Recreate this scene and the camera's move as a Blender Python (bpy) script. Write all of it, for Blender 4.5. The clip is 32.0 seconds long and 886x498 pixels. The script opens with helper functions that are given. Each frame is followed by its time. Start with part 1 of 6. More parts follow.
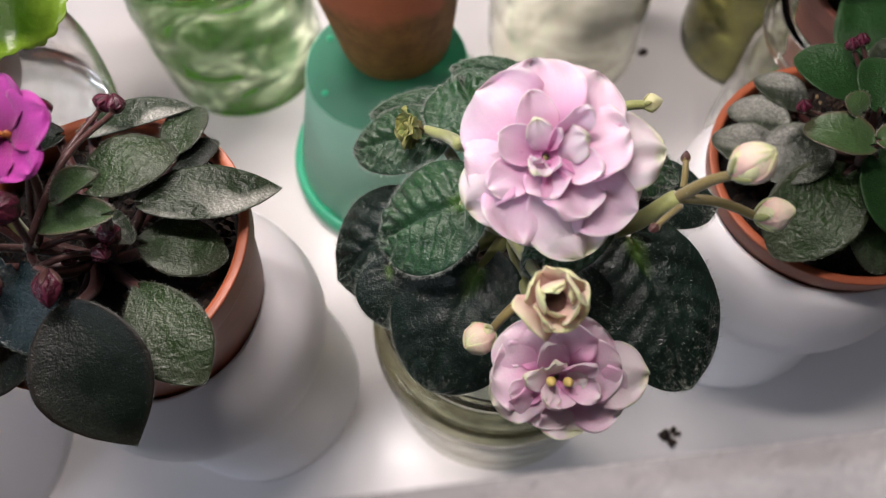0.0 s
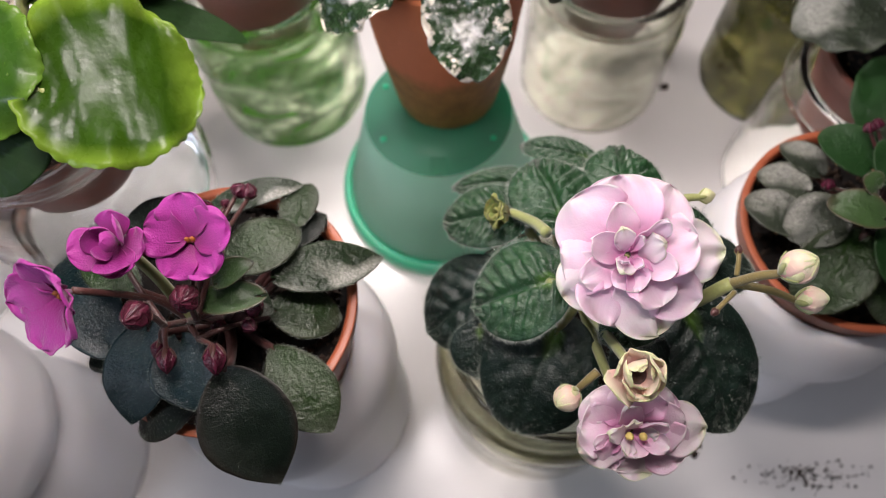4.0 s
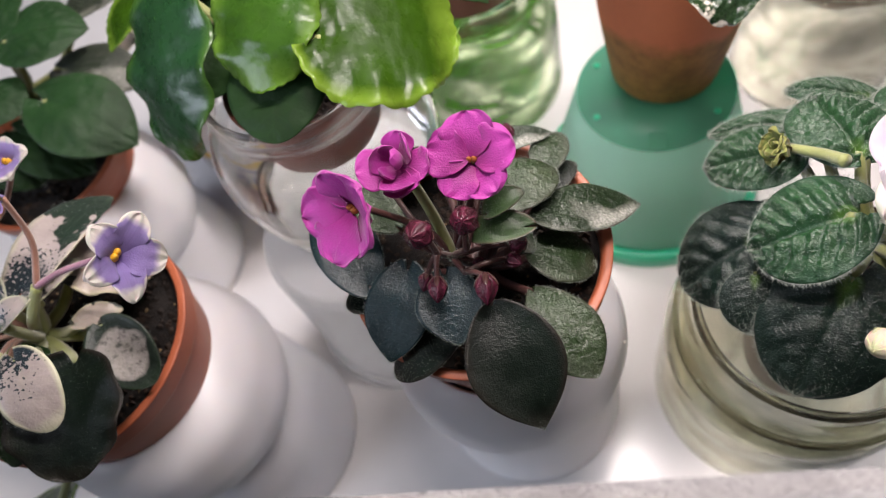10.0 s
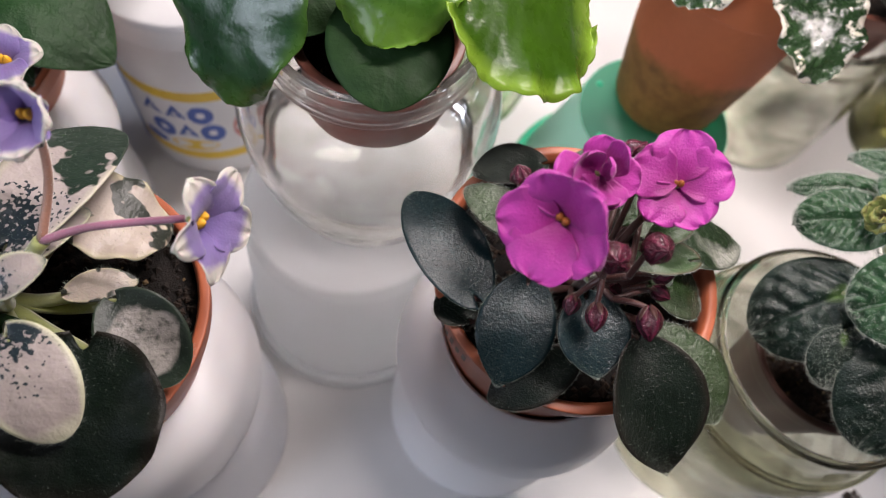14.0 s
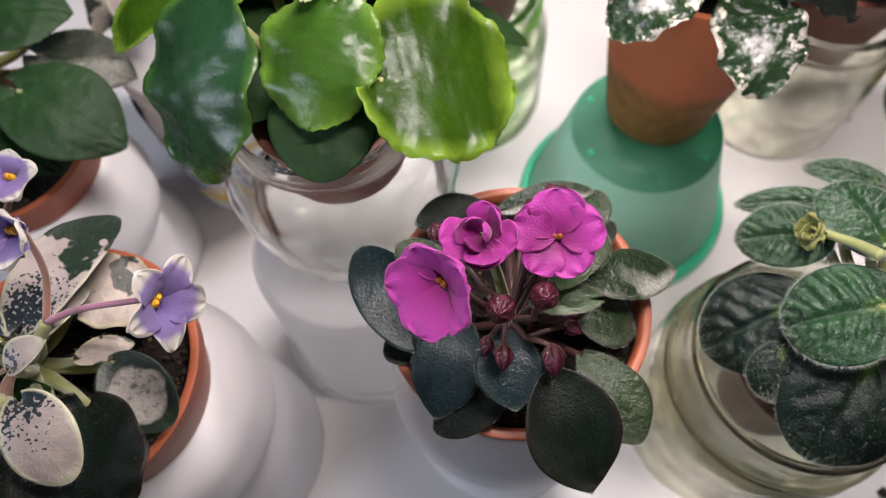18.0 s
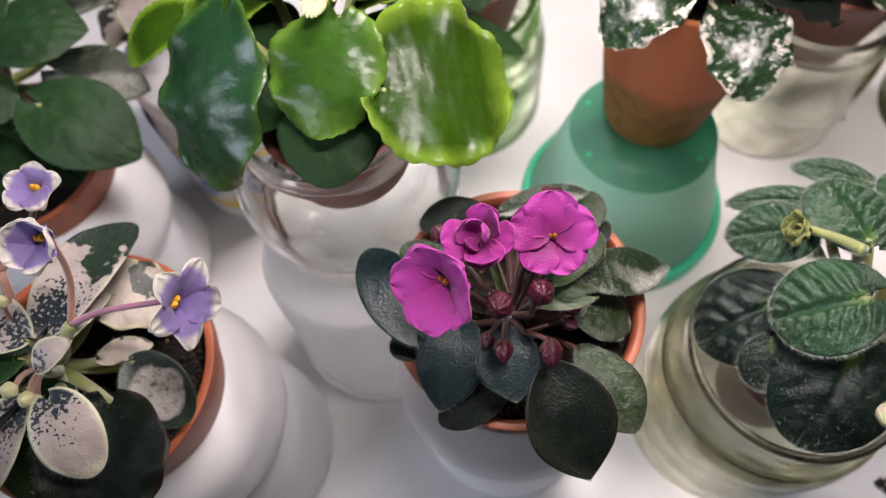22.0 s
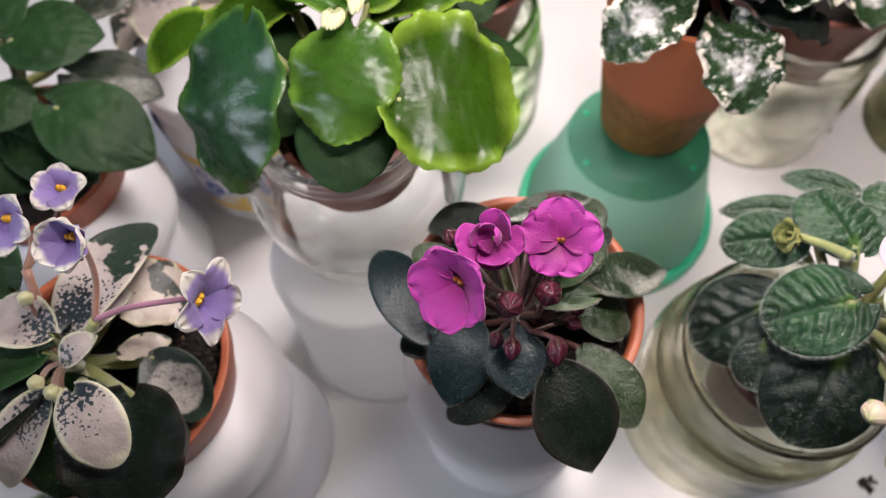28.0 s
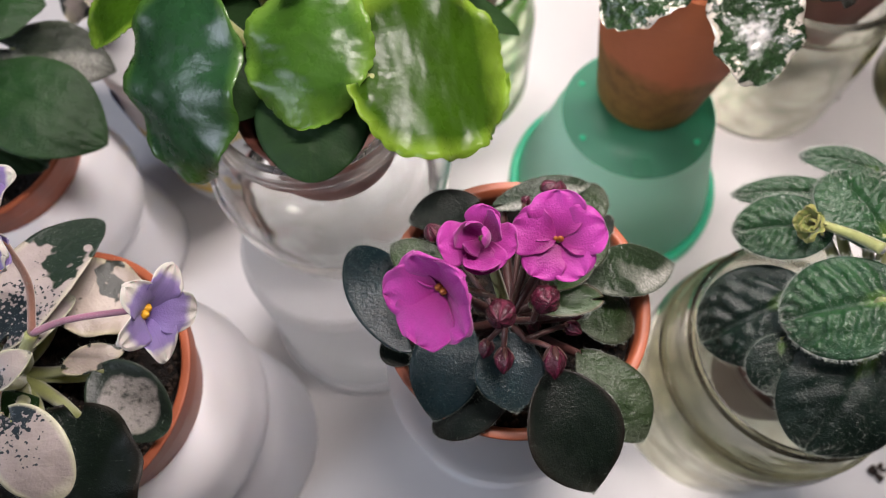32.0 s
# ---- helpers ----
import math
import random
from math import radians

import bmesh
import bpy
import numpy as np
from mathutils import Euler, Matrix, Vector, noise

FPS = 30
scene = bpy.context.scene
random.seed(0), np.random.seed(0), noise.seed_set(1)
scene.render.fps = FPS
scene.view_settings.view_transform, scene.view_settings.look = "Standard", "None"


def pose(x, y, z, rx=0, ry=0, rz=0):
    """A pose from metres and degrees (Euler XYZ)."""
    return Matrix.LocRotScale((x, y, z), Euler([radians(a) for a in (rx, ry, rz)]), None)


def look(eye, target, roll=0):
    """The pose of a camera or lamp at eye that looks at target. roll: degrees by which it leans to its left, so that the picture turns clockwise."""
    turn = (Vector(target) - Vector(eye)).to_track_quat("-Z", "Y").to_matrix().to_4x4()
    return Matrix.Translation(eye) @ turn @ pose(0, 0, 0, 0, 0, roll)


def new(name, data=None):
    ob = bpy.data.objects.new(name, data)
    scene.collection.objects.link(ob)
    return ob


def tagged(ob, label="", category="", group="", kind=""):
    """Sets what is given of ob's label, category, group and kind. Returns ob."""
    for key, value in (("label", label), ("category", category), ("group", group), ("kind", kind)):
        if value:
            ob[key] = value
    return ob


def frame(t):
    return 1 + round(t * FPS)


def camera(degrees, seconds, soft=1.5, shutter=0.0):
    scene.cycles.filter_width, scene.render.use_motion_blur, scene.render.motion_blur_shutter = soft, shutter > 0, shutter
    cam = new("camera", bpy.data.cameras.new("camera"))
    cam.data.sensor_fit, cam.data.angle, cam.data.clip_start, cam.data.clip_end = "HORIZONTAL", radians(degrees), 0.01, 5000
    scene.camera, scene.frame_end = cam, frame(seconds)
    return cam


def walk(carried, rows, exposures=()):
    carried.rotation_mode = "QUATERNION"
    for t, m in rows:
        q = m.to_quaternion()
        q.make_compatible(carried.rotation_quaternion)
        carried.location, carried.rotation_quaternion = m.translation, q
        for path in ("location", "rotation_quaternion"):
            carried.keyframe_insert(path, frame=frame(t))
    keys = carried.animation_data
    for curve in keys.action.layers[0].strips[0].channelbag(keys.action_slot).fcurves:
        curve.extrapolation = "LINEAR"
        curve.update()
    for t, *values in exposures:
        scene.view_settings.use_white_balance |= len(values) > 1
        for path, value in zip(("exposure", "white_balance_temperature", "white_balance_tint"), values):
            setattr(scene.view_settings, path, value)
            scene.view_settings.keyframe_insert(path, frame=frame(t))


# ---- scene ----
# the camera and its walk
cam = camera(66.39, 32.0, soft=1.0)
PATH = [
    (0, (0.0100, 0.0079, 0.2968), (-0.0006, 0.1102, 0.0689), -5.97),
    (0.5, (0.0071, 0.0128, 0.3026), (-0.0051, 0.1151, 0.0748), -6.60),
    (1, (0.0086, 0.0155, 0.3056), (-0.0043, 0.1166, 0.0773), -7.41),
    (1.5, (0.0079, 0.0177, 0.3140), (-0.0107, 0.1169, 0.0853), -11.32),
    (2, (0.0157, 0.0227, 0.3210), (-0.0041, 0.1183, 0.0909), -13.57),
    (2.5, (0.0130, 0.0250, 0.3289), (-0.0041, 0.1216, 0.0990), -11.74),
    (4.5, (-0.0202, 0.0152, 0.3343), (-0.0272, 0.1108, 0.1034), -3.73),
    (5, (-0.0274, 0.0131, 0.3373), (-0.0470, 0.1075, 0.1066), -10.41),
    (5.5, (-0.0520, 0.0063, 0.3390), (-0.0807, 0.0997, 0.1088), -13.33),
    (6, (-0.0724, 0.0079, 0.3328), (-0.0972, 0.1019, 0.1025), -9.50),
    (6.5, (-0.0888, 0.0088, 0.3280), (-0.1115, 0.1035, 0.0978), -7.93),
    (7, (-0.0931, 0.0037, 0.3228), (-0.1148, 0.1041, 0.0948), -7.20),
    (7.5, (-0.0917, 0.0029, 0.3218), (-0.1123, 0.1075, 0.0957), -6.68),
    (8, (-0.0848, 0.0016, 0.3177), (-0.1100, 0.1064, 0.0921), -9.58),
    (8.5, (-0.0650, -0.0002, 0.3137), (-0.1024, 0.1067, 0.0908), -16.57),
    (9, (-0.0574, -0.0052, 0.3158), (-0.1081, 0.1022, 0.0958), -22.67),
    (9.5, (-0.0478, -0.0022, 0.3204), (-0.1083, 0.1034, 0.1020), -27.36),
    (10, (-0.0460, -0.0053, 0.3190), (-0.1045, 0.1017, 0.1008), -25.91),
    (10.5, (-0.0521, -0.0022, 0.3156), (-0.0933, 0.1090, 0.0955), -16.94),
    (11, (-0.0807, -0.0020, 0.3025), (-0.0895, 0.1124, 0.0804), 2.24),
    (11.5, (-0.1059, -0.0063, 0.2970), (-0.1041, 0.1071, 0.0742), 11.75),
    (12, (-0.1282, -0.0072, 0.2963), (-0.1143, 0.1069, 0.0744), 18.83),
    (12.5, (-0.1288, -0.0003, 0.2999), (-0.1057, 0.1131, 0.0783), 20.87),
    (13, (-0.1377, -0.0015, 0.2947), (-0.1134, 0.1082, 0.0713), 21.64),
    (13.5, (-0.1350, -0.0016, 0.3000), (-0.1111, 0.1089, 0.0771), 20.56),
    (14, (-0.1269, 0.0020, 0.3064), (-0.1120, 0.1105, 0.0816), 15.15),
    (14.5, (-0.1090, 0.0099, 0.3179), (-0.1119, 0.1144, 0.0908), 3.72),
    (16.5, (-0.0890, 0.0117, 0.3276), (-0.1066, 0.1153, 0.1007), -5.33),
    (17, (-0.0821, 0.0158, 0.3333), (-0.1011, 0.1200, 0.1068), -6.19),
    (17.5, (-0.0876, 0.0097, 0.3316), (-0.1083, 0.1116, 0.1042), -6.76),
    (18, (-0.0869, 0.0113, 0.3320), (-0.1080, 0.1130, 0.1046), -7.03),
    (18.5, (-0.0849, 0.0128, 0.3313), (-0.1068, 0.1131, 0.1034), -7.99),
    (19, (-0.0854, 0.0109, 0.3375), (-0.1080, 0.1129, 0.1104), -8.05),
    (19.5, (-0.0844, 0.0106, 0.3351), (-0.1080, 0.1116, 0.1077), -8.51),
    (20, (-0.0858, 0.0098, 0.3353), (-0.1087, 0.1112, 0.1079), -8.20),
    (20.5, (-0.0875, 0.0093, 0.3358), (-0.1107, 0.1105, 0.1084), -8.44),
    (21, (-0.0882, 0.0108, 0.3350), (-0.1114, 0.1119, 0.1075), -8.40),
    (21.5, (-0.0866, 0.0096, 0.3351), (-0.1104, 0.1105, 0.1076), -9.09),
    (22, (-0.0851, 0.0070, 0.3399), (-0.1084, 0.1097, 0.1132), -8.81),
    (22.5, (-0.0826, 0.0057, 0.3418), (-0.1062, 0.1092, 0.1154), -9.27),
    (23, (-0.0810, 0.0073, 0.3430), (-0.1051, 0.1108, 0.1167), -9.58),
    (23.5, (-0.0824, 0.0075, 0.3438), (-0.1084, 0.1104, 0.1174), -10.10),
    (24, (-0.0779, 0.0095, 0.3454), (-0.1034, 0.1112, 0.1185), -10.29),
    (24.5, (-0.0817, 0.0110, 0.3471), (-0.1074, 0.1141, 0.1208), -10.01),
    (25, (-0.0835, 0.0076, 0.3451), (-0.1091, 0.1094, 0.1182), -9.88),
    (25.5, (-0.0844, 0.0030, 0.3500), (-0.1115, 0.1056, 0.1236), -10.59),
    (26, (-0.0830, 0.0022, 0.3471), (-0.1090, 0.1045, 0.1205), -10.30),
    (26.5, (-0.0849, 0.0030, 0.3481), (-0.1109, 0.1058, 0.1217), -10.23),
    (28.5, (-0.0912, 0.0021, 0.3479), (-0.1087, 0.1070, 0.1216), -5.07),
    (29, (-0.0904, 0.0047, 0.3436), (-0.1083, 0.1069, 0.1162), -6.48),
    (29.5, (-0.0959, 0.0095, 0.3429), (-0.1167, 0.1075, 0.1138), -8.71),
    (30, (-0.0963, 0.0125, 0.3430), (-0.1174, 0.1091, 0.1134), -9.56),
    (30.5, (-0.0957, 0.0145, 0.3402), (-0.1145, 0.1133, 0.1113), -7.54),
    (31, (-0.0864, 0.0184, 0.3365), (-0.1005, 0.1164, 0.1069), -5.49),
    (31.5, (-0.0905, 0.0208, 0.3334), (-0.1047, 0.1164, 0.1028), -5.44),
    (32, (-0.0903, 0.0184, 0.3312), (-0.1055, 0.1122, 0.1000), -5.82),
]
EXPOSURES = ((0, -0.14), (2, -0.18), (5, -0.08), (7, 0.10), (10, 0.20), (14, 0.18), (18, 0.08), (32, 0.08))
walk(cam, [(t, look(eye, target, roll)) for t, eye, target, roll in PATH], EXPOSURES)
cam.data.dof.use_dof, cam.data.dof.focus_distance, cam.data.dof.aperture_fstop = True, 0.155, 13.0

# ---- world, lamps and exposure ----
world = bpy.data.worlds.new("room_light")
scene.world = world
world.use_nodes = True
world.node_tree.nodes["Background"].inputs[0].default_value = (0.85, 0.92, 1.0, 1)
world.node_tree.nodes["Background"].inputs[1].default_value = 0.12


def area_lamp(name, at, target, sx, sy, watts, colour):
    data = bpy.data.lights.new(name, "AREA")
    data.shape, data.size, data.size_y, data.energy, data.color = "RECTANGLE", sx, sy, watts, colour
    ob = new(name, data)
    ob.matrix_world = look(at, target)
    return ob


TUBES = ((-0.04, 0.11), (-0.07, 0.33))   # x, y of the middle of the tubes over the shelf
LAMP_Z, TUBE_LONG = 0.44, 0.15
for tx, ty in TUBES:
    area_lamp("tube_light", (tx, ty, LAMP_Z - 0.012), (tx, ty, 0), TUBE_LONG, 0.022, 0.84 if ty < 0.2 else 1.70, (1.0, 0.88, 0.865))
area_lamp("window_light", (-1.38, -0.85, 0.95), (-0.1, 0.1, 0.1), 0.95, 0.8, 18.5, (0.78, 0.84, 1.0))

# ---- materials ----


def material(name):
    m = bpy.data.materials.new(name)
    m.use_nodes = True
    nt = m.node_tree
    return m, nt, nt.nodes["Principled BSDF"]


def node(nt, kind, **inputs):
    n = nt.nodes.new(kind)
    for key, value in inputs.items():
        n.inputs[key.replace("_", " ")].default_value = value
    return n


def rgb(c):
    return (c[0], c[1], c[2], 1.0)


def mix(nt, fac, a, b):
    """A colour mix; fac, a and b are sockets or values."""
    n = nt.nodes.new("ShaderNodeMix")
    n.data_type = "RGBA"
    for socket, value in ((n.inputs[0], fac), (n.inputs[6], a), (n.inputs[7], b)):
        if isinstance(value, bpy.types.NodeSocket):
            nt.links.new(value, socket)
        else:
            socket.default_value = value if isinstance(value, float) else rgb(value)
    return n.outputs[2]


def calc(nt, op, a, b=0.0, clamp=False):
    n = nt.nodes.new("ShaderNodeMath")
    n.operation, n.use_clamp = op, clamp
    for socket, value in ((n.inputs[0], a), (n.inputs[1], b)):
        if isinstance(value, bpy.types.NodeSocket):
            nt.links.new(value, socket)
        else:
            socket.default_value = value
    return n.outputs[0]


def coords(nt, scale=(1, 1, 1), kind="Object"):
    tc = nt.nodes.new("ShaderNodeTexCoord")
    mp = nt.nodes.new("ShaderNodeMapping")
    mp.inputs["Scale"].default_value = scale
    nt.links.new(tc.outputs[kind], mp.inputs[0])
    return mp.outputs[0]


def noise_of(nt, vec, scale, detail=3.0, rough=0.55, swirl=0.0):
    n = node(nt, "ShaderNodeTexNoise", Scale=scale, Detail=detail, Roughness=rough, Distortion=swirl)
    nt.links.new(vec, n.inputs["Vector"])
    return n.outputs["Fac"]


def ramp(nt, fac, lo, hi):
    n = nt.nodes.new("ShaderNodeMapRange")
    n.inputs[1].default_value, n.inputs[2].default_value = lo, hi
    nt.links.new(fac, n.inputs[0])
    return n.outputs[0]


def bump(nt, bsdf, height, strength, distance):
    n = node(nt, "ShaderNodeBump", Strength=strength, Distance=distance)
    nt.links.new(height, n.inputs["Height"])
    nt.links.new(n.outputs[0], bsdf.inputs["Normal"])


def plain(name, colour, rough=0.5, vary=0.15, scale=60.0, relief=0.15, depth=0.0005, sss=0.0, metallic=0.0, second=None, sheen=0.0, spec=0.5):
    """A solid surface whose colour wanders between two tones, with a fine relief."""
    m, nt, bsdf = material(name)
    vec = coords(nt)
    big, fine = noise_of(nt, vec, scale * 0.25, 2.0), noise_of(nt, vec, scale * 6, 3.0)
    dark = second or tuple(c * (1 - vary) for c in colour)
    col = mix(nt, ramp(nt, big, 0.35, 0.65), dark, colour)
    nt.links.new(mix(nt, calc(nt, "MULTIPLY", ramp(nt, fine, 0.35, 0.7), 0.35), col, tuple(c * (1 - 1.6 * vary) for c in colour)), bsdf.inputs["Base Color"])
    bsdf.inputs["Roughness"].default_value = rough
    bsdf.inputs["Metallic"].default_value = metallic
    bsdf.inputs["Specular IOR Level"].default_value = spec
    bsdf.inputs["Subsurface Weight"].default_value = sss
    bsdf.inputs["Subsurface Radius"].default_value = (0.01, 0.008, 0.006)
    bsdf.inputs["Sheen Weight"].default_value = sheen
    if relief:
        bump(nt, bsdf, fine, relief, depth)
    return m


def glass(name, tint, rough=0.02, film_colour=None, amount=0.0, lets_light=False):
    """Thin jar glass, with an optional film on it: algae, lime or painted brightness."""
    m, nt, bsdf = material(name)
    bsdf.inputs["Base Color"].default_value = rgb(tint)
    bsdf.inputs["Transmission Weight"].default_value = 1.0
    bsdf.inputs["Roughness"].default_value = rough
    bsdf.inputs["IOR"].default_value = 1.45
    vec = coords(nt)
    wave = noise_of(nt, vec, 45.0, 2.0)
    bump(nt, bsdf, wave, 0.25, 0.0015)
    if film_colour:
        film = node(nt, "ShaderNodeBsdfTranslucent" if lets_light else "ShaderNodeBsdfDiffuse", Color=rgb(film_colour))
        mx = nt.nodes.new("ShaderNodeMixShader")
        spots = calc(nt, "MULTIPLY", ramp(nt, noise_of(nt, coords(nt, (1.0, 1.0, 1.9)), 26.0, 4.0, 0.55, 1.6), 0.42, 0.68), amount)
        nt.links.new(spots, mx.inputs[0])
        nt.links.new(bsdf.outputs[0], mx.inputs[1])
        nt.links.new(film.outputs[0], mx.inputs[2])
        nt.links.new(mx.outputs[0], nt.nodes["Material Output"].inputs[0])
    return m


def leaf_mat(name, colour, edge=None, vein=None, tip=None, rough=0.42, sheen=0.25, grain=900.0, relief=0.5, veins=7.0, vein_amount=0.25,
             vein_relief=0.10, edge_from=0.8, middle=None, middle_r=0.72, junction=None, patch=None, patch_lo=0.5, patch_hi=0.56, patch_scale=70.0, patch_edge=0.0, spots=None, spec=0.5, painted_sheen=0.0, dark_end=None, pebble=0.0, pebble_depth=0.6, crinkle=0.0, crinkle_scale=330.0):
    """A leaf: blade colour with side veins from its own length and width, a paler or redder margin, patches of a second
    colour, a painted sheen, hairy grain.
    """
    m, nt, bsdf = material(name)
    uv = nt.nodes.new("ShaderNodeUVMap")
    uv.uv_map = "blade"
    sep = nt.nodes.new("ShaderNodeSeparateXYZ")
    nt.links.new(uv.outputs[0], sep.inputs[0])
    across = calc(nt, "ABSOLUTE", calc(nt, "MULTIPLY", calc(nt, "SUBTRACT", sep.outputs[0], 0.5), 2.0))
    vec = coords(nt)
    info = nt.nodes.new("ShaderNodeObjectInfo")
    shift = nt.nodes.new("ShaderNodeVectorMath")
    shift.operation = "ADD"
    nt.links.new(vec, shift.inputs[0])
    nt.links.new(info.outputs["Random"], shift.inputs[1])
    vec = shift.outputs[0]
    broad, fine = noise_of(nt, vec, 55.0, 3.0), noise_of(nt, vec, grain, 2.0)
    dark = tuple(c * 0.6 for c in colour)
    col = mix(nt, ramp(nt, broad, 0.3, 0.7), dark, colour)
    # side veins run forward from the midrib
    along = calc(nt, "SUBTRACT", calc(nt, "MULTIPLY", sep.outputs[1], veins), calc(nt, "MULTIPLY", across, 1.6))
    line = calc(nt, "ABSOLUTE", calc(nt, "SUBTRACT", calc(nt, "FRACT", along), 0.5))
    side = calc(nt, "MULTIPLY", ramp(nt, line, 0.36, 0.5), ramp(nt, across, 0.95, 0.3))
    mid = ramp(nt, across, 0.07, 0.01)
    vcol = vein or tuple(min(1, c * 1.9) for c in colour)
    col = mix(nt, calc(nt, "MULTIPLY", calc(nt, "MAXIMUM", side, mid), vein_amount), col, vcol)
    # pale gloss painted into the colour, stronger towards the tip and one side
    if painted_sheen:
        sheen_mask = calc(nt, "MULTIPLY", calc(nt, "ADD", 0.35, calc(nt, "MULTIPLY", ramp(nt, noise_of(nt, vec, 1500.0, 3.0, 0.7), 0.40, 0.66), 0.6)), ramp(nt, calc(nt, "ADD", calc(nt, "MULTIPLY", sep.outputs[0], 0.5), calc(nt, "ADD", calc(nt, "MULTIPLY", sep.outputs[1], 0.4), calc(nt, "MULTIPLY", broad, 1.2))), 1.02, 1.20))
        col = mix(nt, calc(nt, "MULTIPLY", sheen_mask, min(1.0, painted_sheen * 1.5)), col, (0.48, 0.48, 0.43))
    if edge:
        rim = calc(nt, "MAXIMUM", across, calc(nt, "MULTIPLY", sep.outputs[1], 0.97))
        rim = calc(nt, "ADD", rim, calc(nt, "MULTIPLY", calc(nt, "SUBTRACT", noise_of(nt, vec, 90.0, 2.0), 0.5), 0.5 * (1 - edge_from)))
        col = mix(nt, calc(nt, "MULTIPLY", ramp(nt, rim, edge_from, 1.0), 0.8), col, edge)
    if tip:
        col = mix(nt, calc(nt, "MULTIPLY", ramp(nt, calc(nt, "ADD", sep.outputs[1], calc(nt, "MULTIPLY", across, 0.5)), 0.55, 1.2), 0.9), col, tip)
    if patch:
        where = calc(nt, "ADD", noise_of(nt, vec, patch_scale, 3.0, 0.6), calc(nt, "MULTIPLY", across, patch_edge))
        col = mix(nt, ramp(nt, where, patch_lo, patch_hi), col, patch)
    if spots:
        near = calc(nt, "ADD", calc(nt, "MULTIPLY", sep.outputs[1], -0.85), calc(nt, "MULTIPLY", across, -0.10))
        where = calc(nt, "ADD", calc(nt, "ADD", noise_of(nt, vec, 950.0, 1.0, 0.5), near), calc(nt, "MULTIPLY", calc(nt, "SUBTRACT", noise_of(nt, vec, 130.0, 2.0), 0.5), 0.55))
        col = mix(nt, calc(nt, "MULTIPLY", ramp(nt, where, 0.29, 0.305), ramp(nt, across, 0.96, 0.85)), col, spots)
    if dark_end:
        where = calc(nt, "ADD", sep.outputs[1], calc(nt, "MULTIPLY", calc(nt, "SUBTRACT", noise_of(nt, vec, 90.0, 3.0), 0.5), 1.0))
        col = mix(nt, ramp(nt, where, 0.52, 0.55), col, dark_end)
    if middle:
        off = calc(nt, "MULTIPLY", calc(nt, "SUBTRACT", sep.outputs[1], 0.48), 2.1)
        rad = calc(nt, "ADD", calc(nt, "MULTIPLY", across, across), calc(nt, "MULTIPLY", off, off))
        rad = calc(nt, "ADD", rad, calc(nt, "MULTIPLY", calc(nt, "SUBTRACT", noise_of(nt, vec, 150.0, 3.0), 0.5), 0.9))
        col = mix(nt, calc(nt, "MULTIPLY", ramp(nt, rad, middle_r, middle_r - 0.22), ramp(nt, noise_of(nt, vec, 420.0, 3.0, 0.7), 0.25, 0.5)), col, middle)
    if junction:
        near = calc(nt, "ADD", calc(nt, "MULTIPLY", sep.outputs[1], 2.6), calc(nt, "MULTIPLY", across, 1.6))
        col = mix(nt, calc(nt, "MULTIPLY", ramp(nt, near, 0.75, 0.25), 0.8), col, junction)
    nt.links.new(col, bsdf.inputs["Base Color"])
    nt.links.new(calc(nt, "ADD", calc(nt, "MULTIPLY", fine, 0.25), rough - 0.12), bsdf.inputs["Roughness"])
    bsdf.inputs["Specular IOR Level"].default_value = spec
    bsdf.inputs["Sheen Weight"].default_value = sheen
    bsdf.inputs["Sheen Roughness"].default_value = 0.4
    bsdf.inputs["Subsurface Weight"].default_value = 0.08
    bsdf.inputs["Subsurface Radius"].default_value = (0.002, 0.003, 0.001)
    height = calc(nt, "ADD", calc(nt, "MULTIPLY", fine, 0.6), calc(nt, "MULTIPLY", noise_of(nt, vec, grain * 0.45, 2.0), 0.7))
    height = calc(nt, "SUBTRACT", height, calc(nt, "MULTIPLY", calc(nt, "MAXIMUM", side, mid), vein_relief))
    if pebble:
        cells = node(nt, "ShaderNodeTexVoronoi", Scale=pebble)
        nt.links.new(vec, cells.inputs["Vector"])
        height = calc(nt, "SUBTRACT", calc(nt, "MULTIPLY", height, 0.35), calc(nt, "MULTIPLY", cells.outputs["Distance"], pebble_depth))
    if crinkle:
        # leathery swellings, soft and a little drawn out
        height = calc(nt, "ADD", height, calc(nt, "MULTIPLY", noise_of(nt, vec, crinkle_scale, 1.5, 0.5, 0.6), crinkle * 3.0))
    bump(nt, bsdf, height, relief, 0.0006)
    return m


